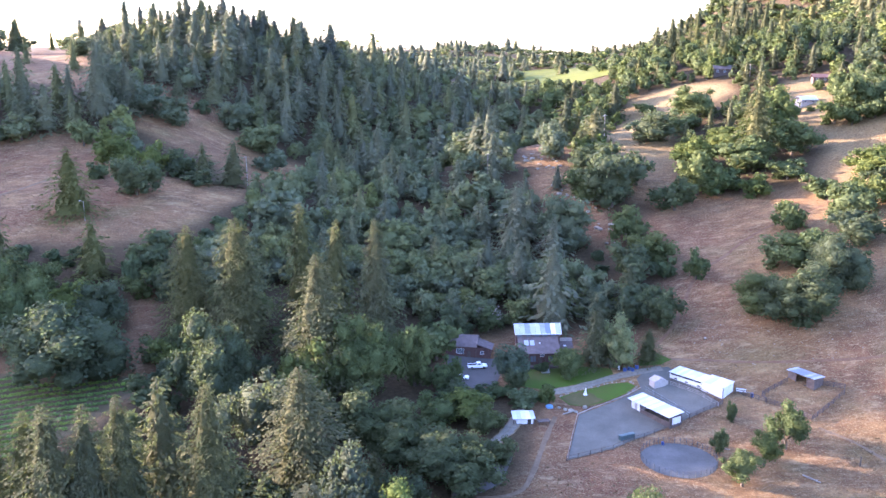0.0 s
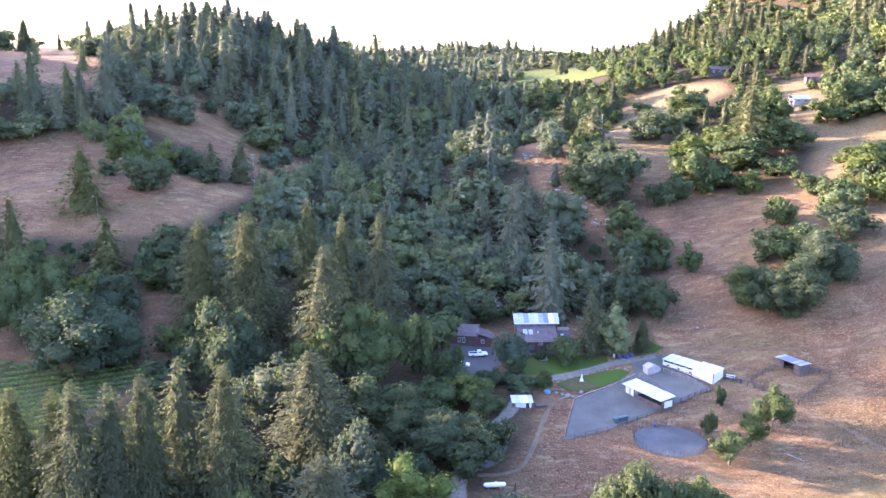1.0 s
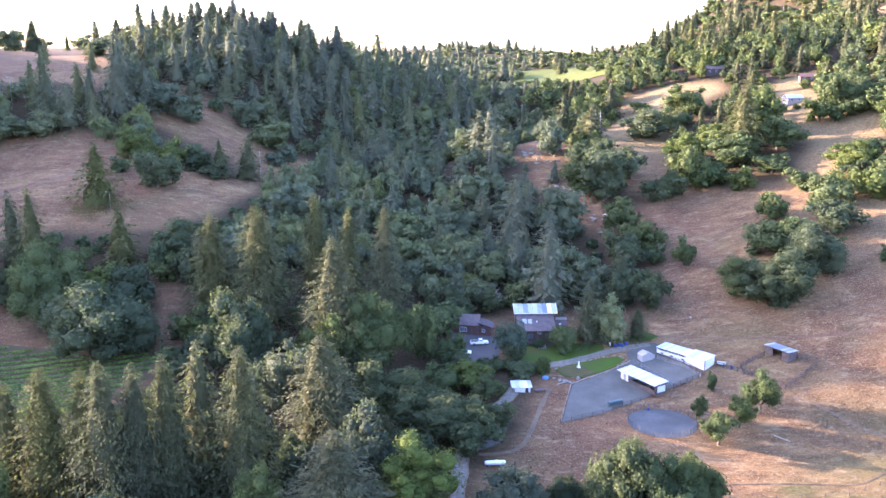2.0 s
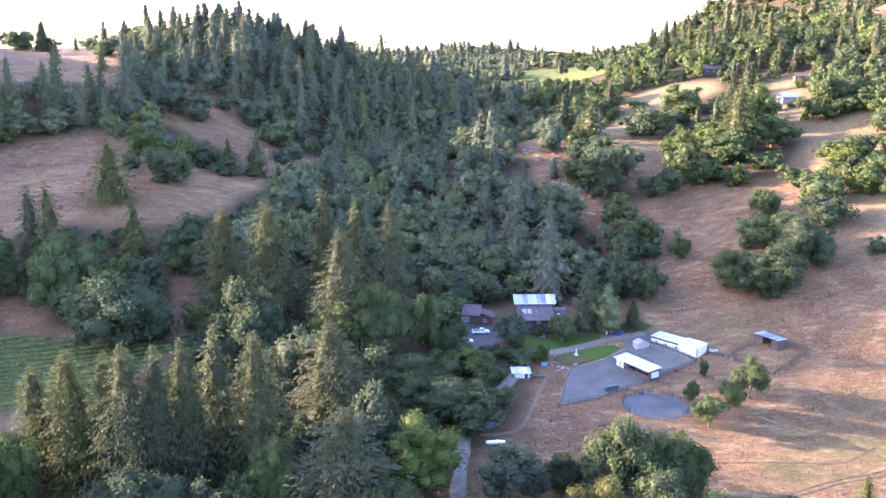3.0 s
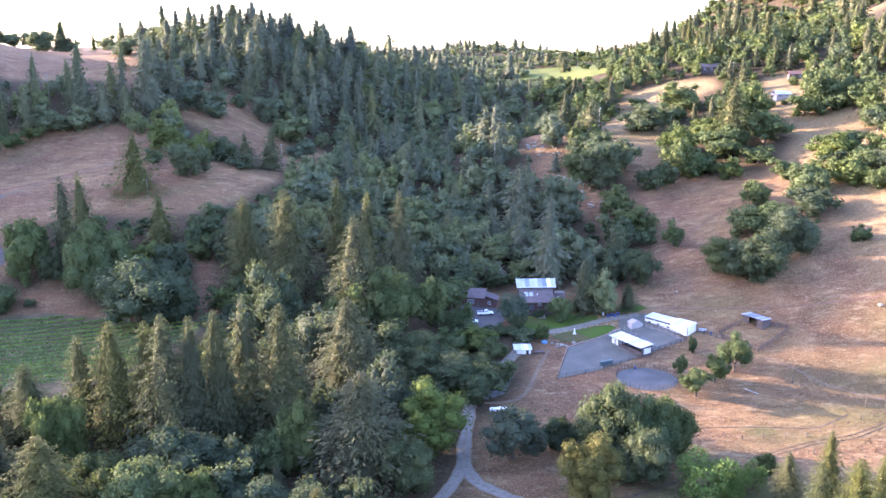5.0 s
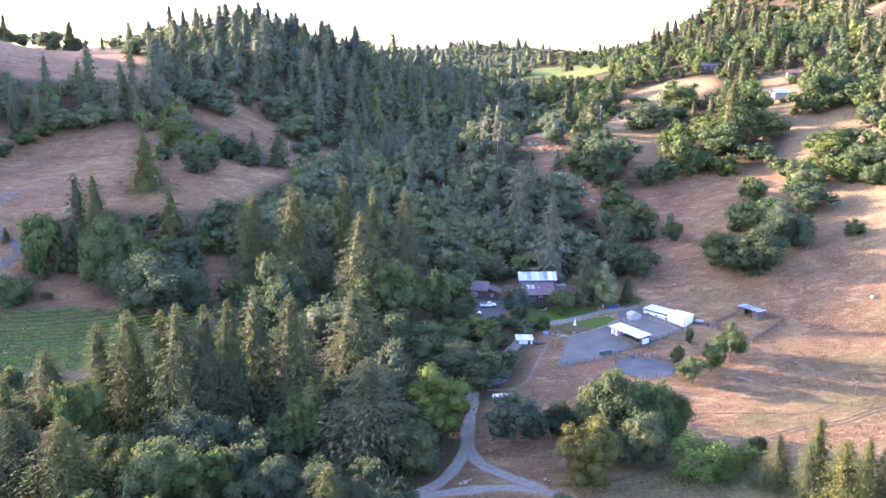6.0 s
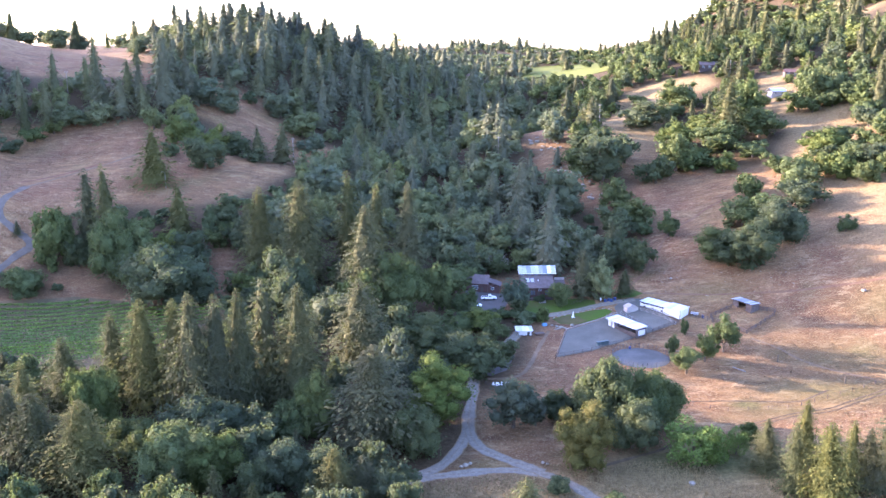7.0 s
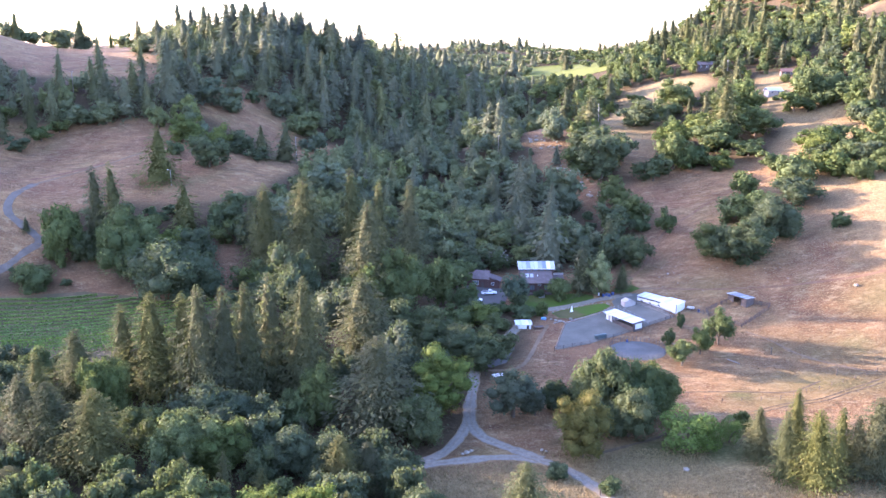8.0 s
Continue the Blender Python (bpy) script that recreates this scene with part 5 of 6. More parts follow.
def yard_lamp(x, y, h):
    p = empty("lamp_post", at(x, y, 20), "slim grey lamp post on the knoll", "lamp post")
    part("pole", tube(B(), (0, 0, -0.4), (0, 0, h), 0.11, 0.08, 7), M_PALE, p)
    part("arm", tube(B(), (0, 0, h - 0.1), (-1.1, 0, h + 0.2), 0.05, 0.05, 6), M_PALE, p)
    part("lamp_head", box(B(), -1.5, -0.9, -0.14, 0.14, h + 0.12, h + 0.3, 0.04), M_WHITE, p)


yard_lamp(-132, 320, 7.5)


def statue(x, y):
    bm = B()
    box(bm, -0.55, 0.55, -0.55, 0.55, -0.2, 0.25, 0.04)
    box(bm, -0.38, 0.38, -0.38, 0.38, 0.25, 0.6, 0.03)
    tube(bm, (0, 0, 0.6), (0, 0, 1.5), 0.30, 0.20, 10)
    tube(bm, (0, 0, 1.5), (0.03, 0, 1.85), 0.24, 0.14, 10)
    bmesh.ops.create_icosphere(bm, subdivisions=2, radius=0.18, matrix=Matrix.Translation((0.03, 0, 2.0)))
    ob = part("statue", bm, M_WHITE)
    ob.matrix_basis = at(x, y, 0)
    tagged(ob, "white stone garden figure on a plinth", "statue")


statue(41.5, 226.0)

edge = smooth_line([(34.2, 225.2), (38.5, 228.0), (44, 230.2), (49.5, 232.4), (54.5, 232.8), (56.8, 230.0), (53.1, 225.6)], 0.75)
for k, q in enumerate(edge):
    if k % 3 != 2:
        rr = random.Random(k)
        lumpy("edging_stone", float(q[0]) + rr.uniform(-0.2, 0.2), float(q[1]) + rr.uniform(-0.2, 0.2), rr.uniform(0.2, 0.38), 0.75, M_STONE, k, "pale rough stone edging the lawn", "stone", "lawn edging stones")
for k, (x, y, r) in enumerate([(34.7, 217.7, 0.6), (36.2, 217.0, 0.8), (37.4, 216.4, 0.55), (40.2, 218.8, 0.7), (33.2, 218.9, 0.5), (82.9, 253.7, 0.55), (54.1, 117.2, 0.8), (1.5, 127.5, 0.7), (2.6, 128.3, 0.5), (0.4, 126.9, 0.5), (20.5, 128.2, 0.5), (21.5, 127.6, 0.4), (143, 225.2, 0.8)]):
    lumpy("field_stone", x, y, r, 0.7, M_STONE, 300 + k, "weathered grey boulder lying on the ground", "stone")

srng = random.Random(77)
for k in range(90):
    x, y = srng.uniform(78, 124), srng.uniform(234, 264)
    lumpy("field_stone", x, y, srng.uniform(0.1, 0.26), 0.6, M_STONE, 400 + k, "small pale stone strewn on the stony slope", "stone", "stones on the slope")
for k in range(60):
    t = srng.uniform(0, 1)
    x, y = 48 + 24 * t + srng.uniform(-6, 6), 420 - 85 * t + srng.uniform(-9, 9)
    lumpy("rock", x, y, srng.uniform(0.4, 1.3), 0.6, M_STONE, 600 + k, "grey rock on the bare eroded slope", "rock", "rocks on the bare slope")


def barrel(x, y, r, h, material, label, name="barrel"):
    bm = tube(B(), (0, 0, 0), (0, 0, h), r, r * 0.96, 14)
    for z in (0.33, 0.66):
        tube(bm, (0, 0, h * z - 0.03), (0, 0, h * z + 0.03), r * 1.05, r * 1.05, 14)
    ob = part(name, bm, material)
    ob.matrix_basis = at(x, y, 0, -0.02)
    tagged(ob, label, "barrel")


def wheeled_bin(x, y, rz):
    b = empty("waste_bin", at(x, y, rz), "dark green wheeled waste bin by the fence", "bin", "waste bins")
    bm = slab(B(), [(-0.65, -0.5, 1.2), (0.65, -0.5, 1.2), (0.65, 0.5, 1.25), (-0.65, 0.5, 1.25)], 1.15)
    part("body", bm, M_TEAL, b)
    part("lid", box(B(), -0.7, 0.7, -0.55, 0.55, 1.24, 1.32, 0.03), M_TEAL, b)
    for x0 in (-0.5, 0.5):
        part("wheel", tube(B(), (x0 - 0.05, 0.45, 0.12), (x0 + 0.05, 0.45, 0.12), 0.13, sides=10), M_TYRE, b)


for x in (46.6, 48.0, 49.3):
    wheeled_bin(x, 201.9 + (x - 46.6) * 0.42, 20)
barrel(30.6, 219.2, 0.95, 0.6, M_PALEBLUE, "pale blue plastic water tub on bare ground", "water_tub")
barrel(56.6, 200.6, 0.35, 0.9, M_BLUE, "blue plastic barrel by the round pen")
barrel(85.9, 220.8, 0.4, 1.0, M_BLUE, "blue plastic barrel beside the fence")
for x, y in ((55.2, 239.2), (56.6, 239.6), (57.4, 238.9), (58.9, 240.2)):
    barrel(x, y, 0.55, 1.0, M_BLUE, "blue plastic barrel under the silver tree")
barrel(53.7, 240.4, 0.3, 1.1, M_WHITE, "white plastic drum under the silver tree")


def flat_trailer(x, y, rz):
    t = empty("small_trailer", at(x, y, rz), "small white utility trailer beside the barn", "trailer")
    part("bed", box(B(), -1.3, 1.3, -0.75, 0.75, 0.5, 0.62), M_RAIL, t)
    for s in (-1, 1):
        part("side", box(B(), -1.3, 1.3, s * 0.75 - 0.03, s * 0.75 + 0.03, 0.62, 1.0), M_WHITE, t)
        truck_wheel(t, 0, s * 0.85, 0.3, 0.18)
    part("drawbar", tube(B(), (1.3, 0, 0.5), (2.3, 0, 0.45), 0.05), M_STEEL, t)


flat_trailer(83.6, 222.9, -20)


def fallen_log(x, y, rz, L, r):
    bm = tube(B(), (-L / 2, 0, r * 0.8), (L / 2, 0.1, r * 0.8), r, r * 0.7, 9)
    tube(bm, (L * 0.2, 0, r), (L * 0.3, 0.7, r * 2.2), r * 0.4, r * 0.2, 6)
    ob = part("fallen_log", bm, M_PALEBARK)
    ob.matrix_basis = at(x, y, rz)
    tagged(ob, "bleached fallen log on dry grass", "log")


fallen_log(86.9, 184.1, -55, 4.5, 0.22)
fallen_log(70.5, 197.2, -20, 3.5, 0.2)
fallen_log(35.5, 216.0, 30, 4.0, 0.22)


def stump_post(x, y, h):
    ob = part("old_post", tube(B(), (0, 0, -0.4), (0, 0, h), 0.2, 0.16, 8), M_BARK)
    ob.matrix_basis = at(x, y, 0)
    tagged(ob, "dark weathered stub of a post in pasture", "post")


for x, y, h in ((114.7, 173.5, 2.2), (100.6, 189.2, 2.4), (17.2, 169.3, 2.2), (31.5, 106.5, 1.6), (89.6, 147.8, 1.3)):
    stump_post(x, y, h)


def bare_tree(x, y, h, seed):
    rng = np.random.default_rng(seed)
    pieces = [stick((0, 0, -0.5), (0.2, 0, h * 0.4), 0.28, 0.2, 6)]
    def limb(p, d, L, r, depth):
        e = p + d * L
        pieces.append(stick(p, e, r, r * 0.6, 4))
        if depth:
            for _ in range(3):
                limb(e, unit(d + 0.75 * rng.normal(size=3) + np.array((0, 0, 0.12))), L * 0.68, r * 0.6, depth - 1)
    for _ in range(4):
        limb(np.array((0.2, 0, h * 0.4)), unit(np.array((rng.normal(), rng.normal(), 0.9))), h * 0.28, 0.17, 3)
    v, q = joined(pieces)
    t = empty("dead_tree", at(x, y, 0), "bare bleached dead tree with forked limbs", "tree")
    new("trunk", quads_mesh("trunk", v, q, [M_PALEBARK])).parent = t


bare_tree(17, 271, 8.5, 3)
bare_tree(-18, 276, 11, 4)
# Single trees (kind, x, y, height, breadth), area by area.
WEST_HILL = [
    ('fir', -138, 324, 26.5, 15.8), ('bush', -143, 364, 8.0, 9.5), ('live', -121, 346, 17.7, 19.1), ('fir', -101, 373, 18.4, 9.2),
    ('fir', -90, 381, 20.9, 12.1), ('oak', -142, 385, 18.2, 18.9), ('oak', -123, 376, 15.6, 13.4), ('live', -112, 377, 13.7, 15.0),
    ('live', -102, 369, 7.6, 12.7), ('live', -135, 449, 14.9, 18.1), ('bush', -127, 474, 8.5, 8.3), ('live', -108, 471, 17.8, 19.7),
    ('live', -92, 455, 17.4, 21.6), ('live', -83, 434, 13.3, 14.8), ('fir', -143, 485, 11.4, 10.4), ('fir', -125, 490, 16.7, 13.8),
    ('fir', -189, 439, 24.4, 11.2), ('fir', -213, 451, 26.9, 10.2), ('fir', -198, 421, 23.6, 14.2),
]
WEST_HILL_B = [
    ('fir', -186, 415, 23.4, 11.8), ('oak', -194, 406, 14.1, 16.5), ('oak', -208, 405, 12.8, 19.2), ('fir', -166, 433, 42.3, 15.7),
    ('fir', -166, 445, 32.0, 13.1), ('fir', -174, 418, 20.0, 11.3), ('live', -164, 403, 14.9, 12.6), ('fir', -157, 446, 29.1, 13.8),
    ('live', -151, 449, 17.7, 22.3), ('live', -294, 586, 16.4, 19.2), ('pine', -299, 630, 23.1, 18.2), ('live', -224, 551, 10.2, 18.1),
    ('fir', -147, 271, 33.3, 10.5), ('fir', -137, 266, 37.7, 12.1), ('fir', -178, 273, 6.2, 3.3), ('fir', -115, 283, 21.1, 12.5),
    ('live', -97, 291, 15.3, 15.7), ('fir', -42, 268, 38.5, 12.3),
]
EAST_HILL = [
    ('oak', 189, 411, 15, 14), ('oak', 199, 416, 20, 16), ('oak', 212, 419, 19, 16), ('oak', 205, 405, 13, 13), ('oak', 194, 404, 11, 11), ('oak', 221, 411, 15, 14), ('oak', 214, 402, 12.8, 13.6), ('oak', 139, 465, 19.1, 22.6), ('oak', 127, 444, 12.8, 18.7),
    ('fir', 143, 386, 37.1, 17.5), ('oak', 160, 387, 16.5, 19.6), ('oak', 136, 409, 13.8, 20.1), ('oak', 137, 381, 19.0, 22.0),
    ('oak', 118, 392, 15.3, 16.7), ('oak', 158, 409, 26.0, 20.6), ('oak', 112, 365, 19.4, 15.7), ('oak', 120, 362, 16.1, 15.1),
    ('bush', 126, 366, 9.1, 11.1), ('live', 99, 353, 15.5, 15.2), ('live', 106, 434, 16.3, 21.2), ('oak', 119, 496, 7.2, 12.0),
    ('oak', 149, 363, 10.5, 14.5), ('oak', 132, 353, 11.3, 11.5), ('oak', 132, 317, 14.1, 11.1),
]
EAST_HILL_B = [
    ('oak', 152, 339, 10.6, 11.1), ('oak', 152, 313, 16.3, 15.8), ('live', 147, 294, 13.1, 16.2), ('oak', 174, 343, 13.5, 17.1),
    ('oak', 171, 313, 15.3, 14.0), ('oak', 183, 346, 14.7, 14.3), ('oak', 126, 285, 16.5, 18.6), ('live', 130, 270, 18.3, 16.2),
    ('live', 104, 262, 14.6, 15.9), ('oak', 136, 274, 11.6, 10.6), ('oak', 118, 291, 11.0, 12.8), ('live', 72, 266, 14.1, 11.9),
    ('live', 87, 377, 16.3, 13.5), ('live', 74, 360, 26.2, 22.5), ('live', 73, 390, 16.5, 19.3), ('live', 66, 367, 16.1, 18.8),
    ('live', 57, 413, 20.1, 17.5), ('live', 75, 332, 15.8, 14.9), ('live', 78, 312, 13.5, 15.9),
]
EAST_HILL_C = [
    ('live', 52, 333, 22.4, 21.5), ('oak', 91, 292, 11.9, 7.9), ('bush', 82, 298, 9.1, 6.8), ('live', 70, 299, 17.4, 14.0),
    ('fir', 54, 382, 11.1, 5.8), ('fir', 31, 330, 31.0, 14.6),
]
VALLEY_FLOOR = [
    ('live', 112, 255, 19.3, 19.2), ('willow', 21.6, 234.0, 13.0, 10.5), ('oak', 39, 237, 10.3, 10.1), ('olive', 53, 242, 17.0, 11.5),
    ('fir', 48, 245, 18.6, 10.0), ('fir', 63, 244, 10.5, 6.1), ('oak', -6, 231, 21.2, 12.9), ('bush', 30, 222, 6.6, 4.3),
    ('live', 15.0, 191, 7.0, 8.7), ('oak', 77, 210, 6.4, 3.1), ('oak', 69, 195, 6.8, 4.0),
    ('apple', 70, 182, 9.5, 10.9), ('apple', 78, 190, 10.4, 8.4), ('apple', 86, 197, 12.7, 10.7), ('oak', -158, 257, 26.7, 16.2),
    ('oak', -126, 248, 27.7, 20.2), ('live', -104, 232, 24.7, 29.8), ('oak', -159, 238, 13.4, 15.8),
]
VALLEY_FLOOR_B = [
    ('fir', -75, 255, 34.0, 14.4), ('fir', -58, 250, 39.2, 17.1), ('fir', -32, 260, 37.0, 12.1), ('fir', -32, 225, 39.5, 16.7),
    ('fir', -18, 255, 40.0, 13.2), ('live', -58, 215, 26.6, 18.7), ('live', -104, 256, 16.0, 15.7), ('grey', -41, 192, 24.9, 18.7),
    ('fir', -29, 177, 30.9, 14.3), ('live', 1, 185, 11.9, 17.8), ('live', -9, 195, 13.4, 18.4), ('live', 7, 178, 11.2, 13.9),
    ('live', -21, 200, 15.0, 14.9), ('oak', -22, 225, 24.1, 18.1), ('oak', -34, 220, 21.1, 15.9),
]
LOWER_MEADOW = [
    ('live', 38, 147, 22.0, 15.0), ('oak', 47, 145, 19.5, 12.5), ('live', 54, 149, 17.0, 12.5), ('bronze', 30, 125, 19.0, 13.0), ('live', 44, 136, 15.0, 12.5), ('live', 36, 138, 11.0, 9.0),
    ('live', 27, 152, 9.1, 8.6), ('grey', 14.5, 146, 13.2, 14.8), ('grey', 20.5, 147, 7.5, 7), ('shrub', 57, 129, 11.4, 12.9), ('shrub', 62, 128, 8.8, 7.1),
    ('shrub', 69, 132, 7.4, 5.2), ('oak', 74, 138, 6.7, 4.8), ('fir', 73, 123, 13.8, 5.9), ('fir', 83, 125, 17.2, 4.8),
    ('pine', 75, 111, 17.0, 7.4), ('pine', 81, 108, 18.7, 12.5), ('pine', 88, 113, 16.9, 6.6), ('fir', 92, 112, 15.0, 5.6),
    ('fir', 96, 110, 20.5, 8.4), ('bush', 23, 115, 4.4, 4.9), ('bush', 34, 108, 4.2, 4.7),
]
LOWER_MEADOW_B = [
    ('pine', 13, 86, 20.0, 15.0),
]
NEAR_GROVE = [
    ('fir', -44, 156, 36.7, 10.9), ('fir', -85, 152, 30.9, 11.1), ('fir', -70, 147, 36.0, 10.5), ('fir', -76, 150, 32.5, 7.6),
    ('fir', -64, 148, 35.3, 8.4), ('fir', -58, 152, 35.8, 9.8), ('fir', -54, 160, 36.1, 9.5), ('fir', -94, 154, 26.3, 7.2),
    ('fir', -103, 145, 21.8, 9.6), ('fir', -86, 112, 21.1, 11.7), ('fir', -98, 116, 20.2, 11.9), ('fir', -105, 118, 20.9, 10.7),
    ('fir', -109, 135, 18.8, 5.8), ('oak', -93, 134, 20.4, 10.1), ('oak', -92, 138, 19.7, 10.3), ('oak', -65, 112, 18.0, 15.5),
    ('oak', -57, 114, 14.5, 13.0), ('live', -63, 132, 15.4, 20.1), ('live', -78, 124, 12.3, 11.1),
]
NEAR_GROVE_B = [
    ('oak', -38, 140, 18.9, 10.4), ('fir', -22, 138, 27.2, 16.3), ('grey', -18, 160, 20.8, 14.4), ('yellow', -6, 148, 21.5, 16.5),
    ('live', -11, 132, 14.7, 11.5), ('live', -42, 114, 13.1, 13.2), ('live', -32, 112, 13.4, 11.8), ('fir', -28, 108, 14.4, 7.7),
    ('fir', -22, 110, 11.9, 6.5), ('live', -17, 108, 11.0, 7.7), ('oak', -53, 84, 16.7, 13.4), ('yellow', -41, 82, 18.8, 13.2),
    ('yellow', -30, 80, 19.8, 12.0), ('yellow', -86, 92, 8.5, 7.1), ('fir', -98, 96, 9.4, 7.3), ('live', -8, 92, 12.9, 9.5),
    ('fir', -24, 88, 11.8, 3.5),
]
PLANTED = []
HOUSE_TREES = [('live', 22.5, 230.5, 7, 7), ('oak', 17, 225, 4.5, 7), ('live', 13, 226, 3.5, 6), ('bush', 31, 241.0, 3.6, 4), ('oak', 9, 212.5, 8.6, 14), ('oak', 1, 210, 9.5, 13), ('live', 13.5, 207, 7.5, 10), ('bush', 23.5, 220.5, 5.0, 9), ('live', 4, 219, 8, 10), ('bush', 11, 221, 4.5, 8), ('oak', 2, 228, 12, 11)]
for grove, trees in (("house", HOUSE_TREES), ("west hill", WEST_HILL), ("west hill", WEST_HILL_B), ("east hill", EAST_HILL), ("east hill", EAST_HILL_B), ("east hill", EAST_HILL_C), ("valley floor", VALLEY_FLOOR), ("valley floor", VALLEY_FLOOR_B), ("lower meadow", LOWER_MEADOW), ("lower meadow", LOWER_MEADOW_B), ("near grove", NEAR_GROVE), ("near grove", NEAR_GROVE_B)):
    for kind, x, y, h, w in trees:
        w *= (2.0 if y < 200 else 1.6) if kind == "fir" else (1.25 if kind == "pine" else (1.3 if x > 58 and y > 250 else 1.15))
        level = 0 if y < 156 else (1 if y < 280 else 2)
        plant(kind, x, y, h, w, max(0, level - 1) if w > 20 else level)
        PLANTED.append((x, y, w))

crest_rng = random.Random(12)
for k in range(26):
    x = -250 + 190 * k / 25 + crest_rng.uniform(-4, 4)
    y = 622 - 0.13 * (x + 250) + crest_rng.uniform(-14, 10)
    h = crest_rng.uniform(20, 34) * (1.0 if -215 < x < -90 else 0.75)
    plant("crest", x, y, h, h * crest_rng.uniform(0.42, 0.62), 1)
    PLANTED.append((x, y, 4))


# Tall firs behind the sunny clearing, and growth along the bare crest.
for k in range(16):
    x, y = 158 + 5.2 * k + crest_rng.uniform(-3, 3), 640 + 16 * math.sin(k * 2.3)
    h = crest_rng.uniform(20, 31)
    plant("fir", x, y, h, h * crest_rng.uniform(0.45, 0.6), 2)
    PLANTED.append((x, y, 8))
for kind, x, y, h, w in (("live", -322, 640, 17, 27), ("pine", -303, 640, 26, 17), ("live", -296, 634, 12, 20), ("pine", -352, 634, 25, 17), ("live", -346, 644, 15, 24), ("live", -362, 640, 17, 22), ("oak", -286, 690, 15, 24), ("oak", -268, 696, 16, 26), ("live", -252, 690, 17, 26), ("fir", -240, 640, 22, 12), ("live", -232, 636, 16, 18), ("bush", -262, 634, 6, 8), ("live", -236, 600, 11, 17), ("bush", -225, 622, 7, 12), ("pine", -280, 645, 15, 8), ("bush", -216, 590, 7, 10), ("fir", -241, 520, 17, 8), ("fir", -207, 505, 19, 10), ("live", -167, 243, 8, 10), ("oak", -158, 243, 5, 8), ("bush", -150, 244, 3, 5), ("oak", 126, 664, 8, 10), ("oak", 138, 668, 9, 11), ("live", 151, 671, 9, 11), ("oak", 163, 676, 8, 10), ("oak", 172, 690, 9, 11), ("oak", 166, 322, 10, 13), ("oak", 177, 318, 12, 14), ("live", 186, 316, 12, 15), ("oak", 178, 301, 11, 13), ("oak", 188, 302, 12, 14), ("oak", 162, 331, 9, 11), ("live", 172, 333, 10, 13), ("oak", 183, 331, 11, 14), ("oak", 194, 323, 12, 15), ("oak", 193, 339, 10, 13), ("oak", 197, 308, 12, 14), ("oak", 153, 264, 7.5, 8), ("oak", -160, 269, 16, 14), ("live", -148, 259, 13, 13), ("oak", -138, 262, 17, 14), ("live", -128, 273, 14, 14), ("oak", 180, 436, 6, 8), ("bush", 188, 436, 2.5, 5), ("oak", 203, 463, 7, 8), ("live", -228, 372, 9, 14), ("oak", -222, 386, 10, 15), ("fir", -230, 394, 21, 12), ("fir", -240, 380, 18, 11), ("live", -216, 396, 9, 14), ("fir", -223, 406, 24, 13), ("fir", -238, 410, 27, 14), ("live", -246, 392, 14, 18), ("fir", -228, 428, 30, 14), ("fir", -210, 432, 27, 13), ("live", -200, 424, 14, 16), ("fir", -182, 434, 26, 13), ("fir", 216, 376, 30, 15), ("fir", 222, 384, 34, 16), ("oak", 208, 372, 15, 17), ("oak", 213, 386, 17, 18), ("fir", 228, 394, 32, 15), ("oak", 224, 398, 18, 19), ("live", 205, 362, 12, 15), ("oak", 210, 352, 13, 15), ("oak", 203, 342, 12, 14), ("oak", 120, 706, 7, 10), ("live", 132, 714, 7, 11), ("oak", 144, 730, 7, 11), ("oak", 154, 748, 8, 11)):
    plant(kind, x, y, h, w, 1 if y < 330 else 2)
    PLANTED.append((x, y, w))


# ------------------------------------------------------------------ woods
def wood_spots(x0, x1, y0, y1, step, seed):
    """Jittered spots for trees outside the open ground."""
    rng = np.random.default_rng(seed)
    X, Y = np.meshgrid(np.arange(x0, x1, step), np.arange(y0, y1, step))
    X = X.ravel() + rng.uniform(-0.45, 0.45, X.size) * step
    Y = Y.ravel() + rng.uniform(-0.45, 0.45, Y.size) * step
    keep = ~is_open(X, Y)
    return X[keep], Y[keep], rng


def wood_kind(x, y, u):
    """Firs rule the north-facing west hill, oaks the ravine and the sunny east side."""
    if x < -0.28 * (y - 330) + 10 and y > 430:
        return "fir" if u < 0.56 else ("live" if u < 0.86 else "oak")
    if x > 60 and y > 330:
        return "oak" if u < 0.6 else ("live" if u < 0.85 else "fir")
    if y > 520:
        return "fir" if u < 0.36 else ("live" if u < 0.7 else "oak")
    return "live" if u < 0.48 else ("oak" if u < 0.84 else "fir")


def stature(kind, x, y, rng):
    if kind == "fir":
        h = (rng.uniform(13, 20) + (rng.uniform(2, 13) if rng.uniform() < 0.33 else 0)) if y > 260 else rng.uniform(12, 20)
        return h, h * rng.uniform(0.6, 0.95)
    h = rng.uniform(6, 13) + (rng.uniform(0, 8) if rng.uniform() < 0.3 else 0)
    return h, h * rng.uniform(0.85, 1.35)


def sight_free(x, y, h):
    """Whether a tree here leaves open ground behind it clear in the camera's view."""
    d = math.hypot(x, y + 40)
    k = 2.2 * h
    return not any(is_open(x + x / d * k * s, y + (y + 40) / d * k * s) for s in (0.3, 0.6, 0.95))


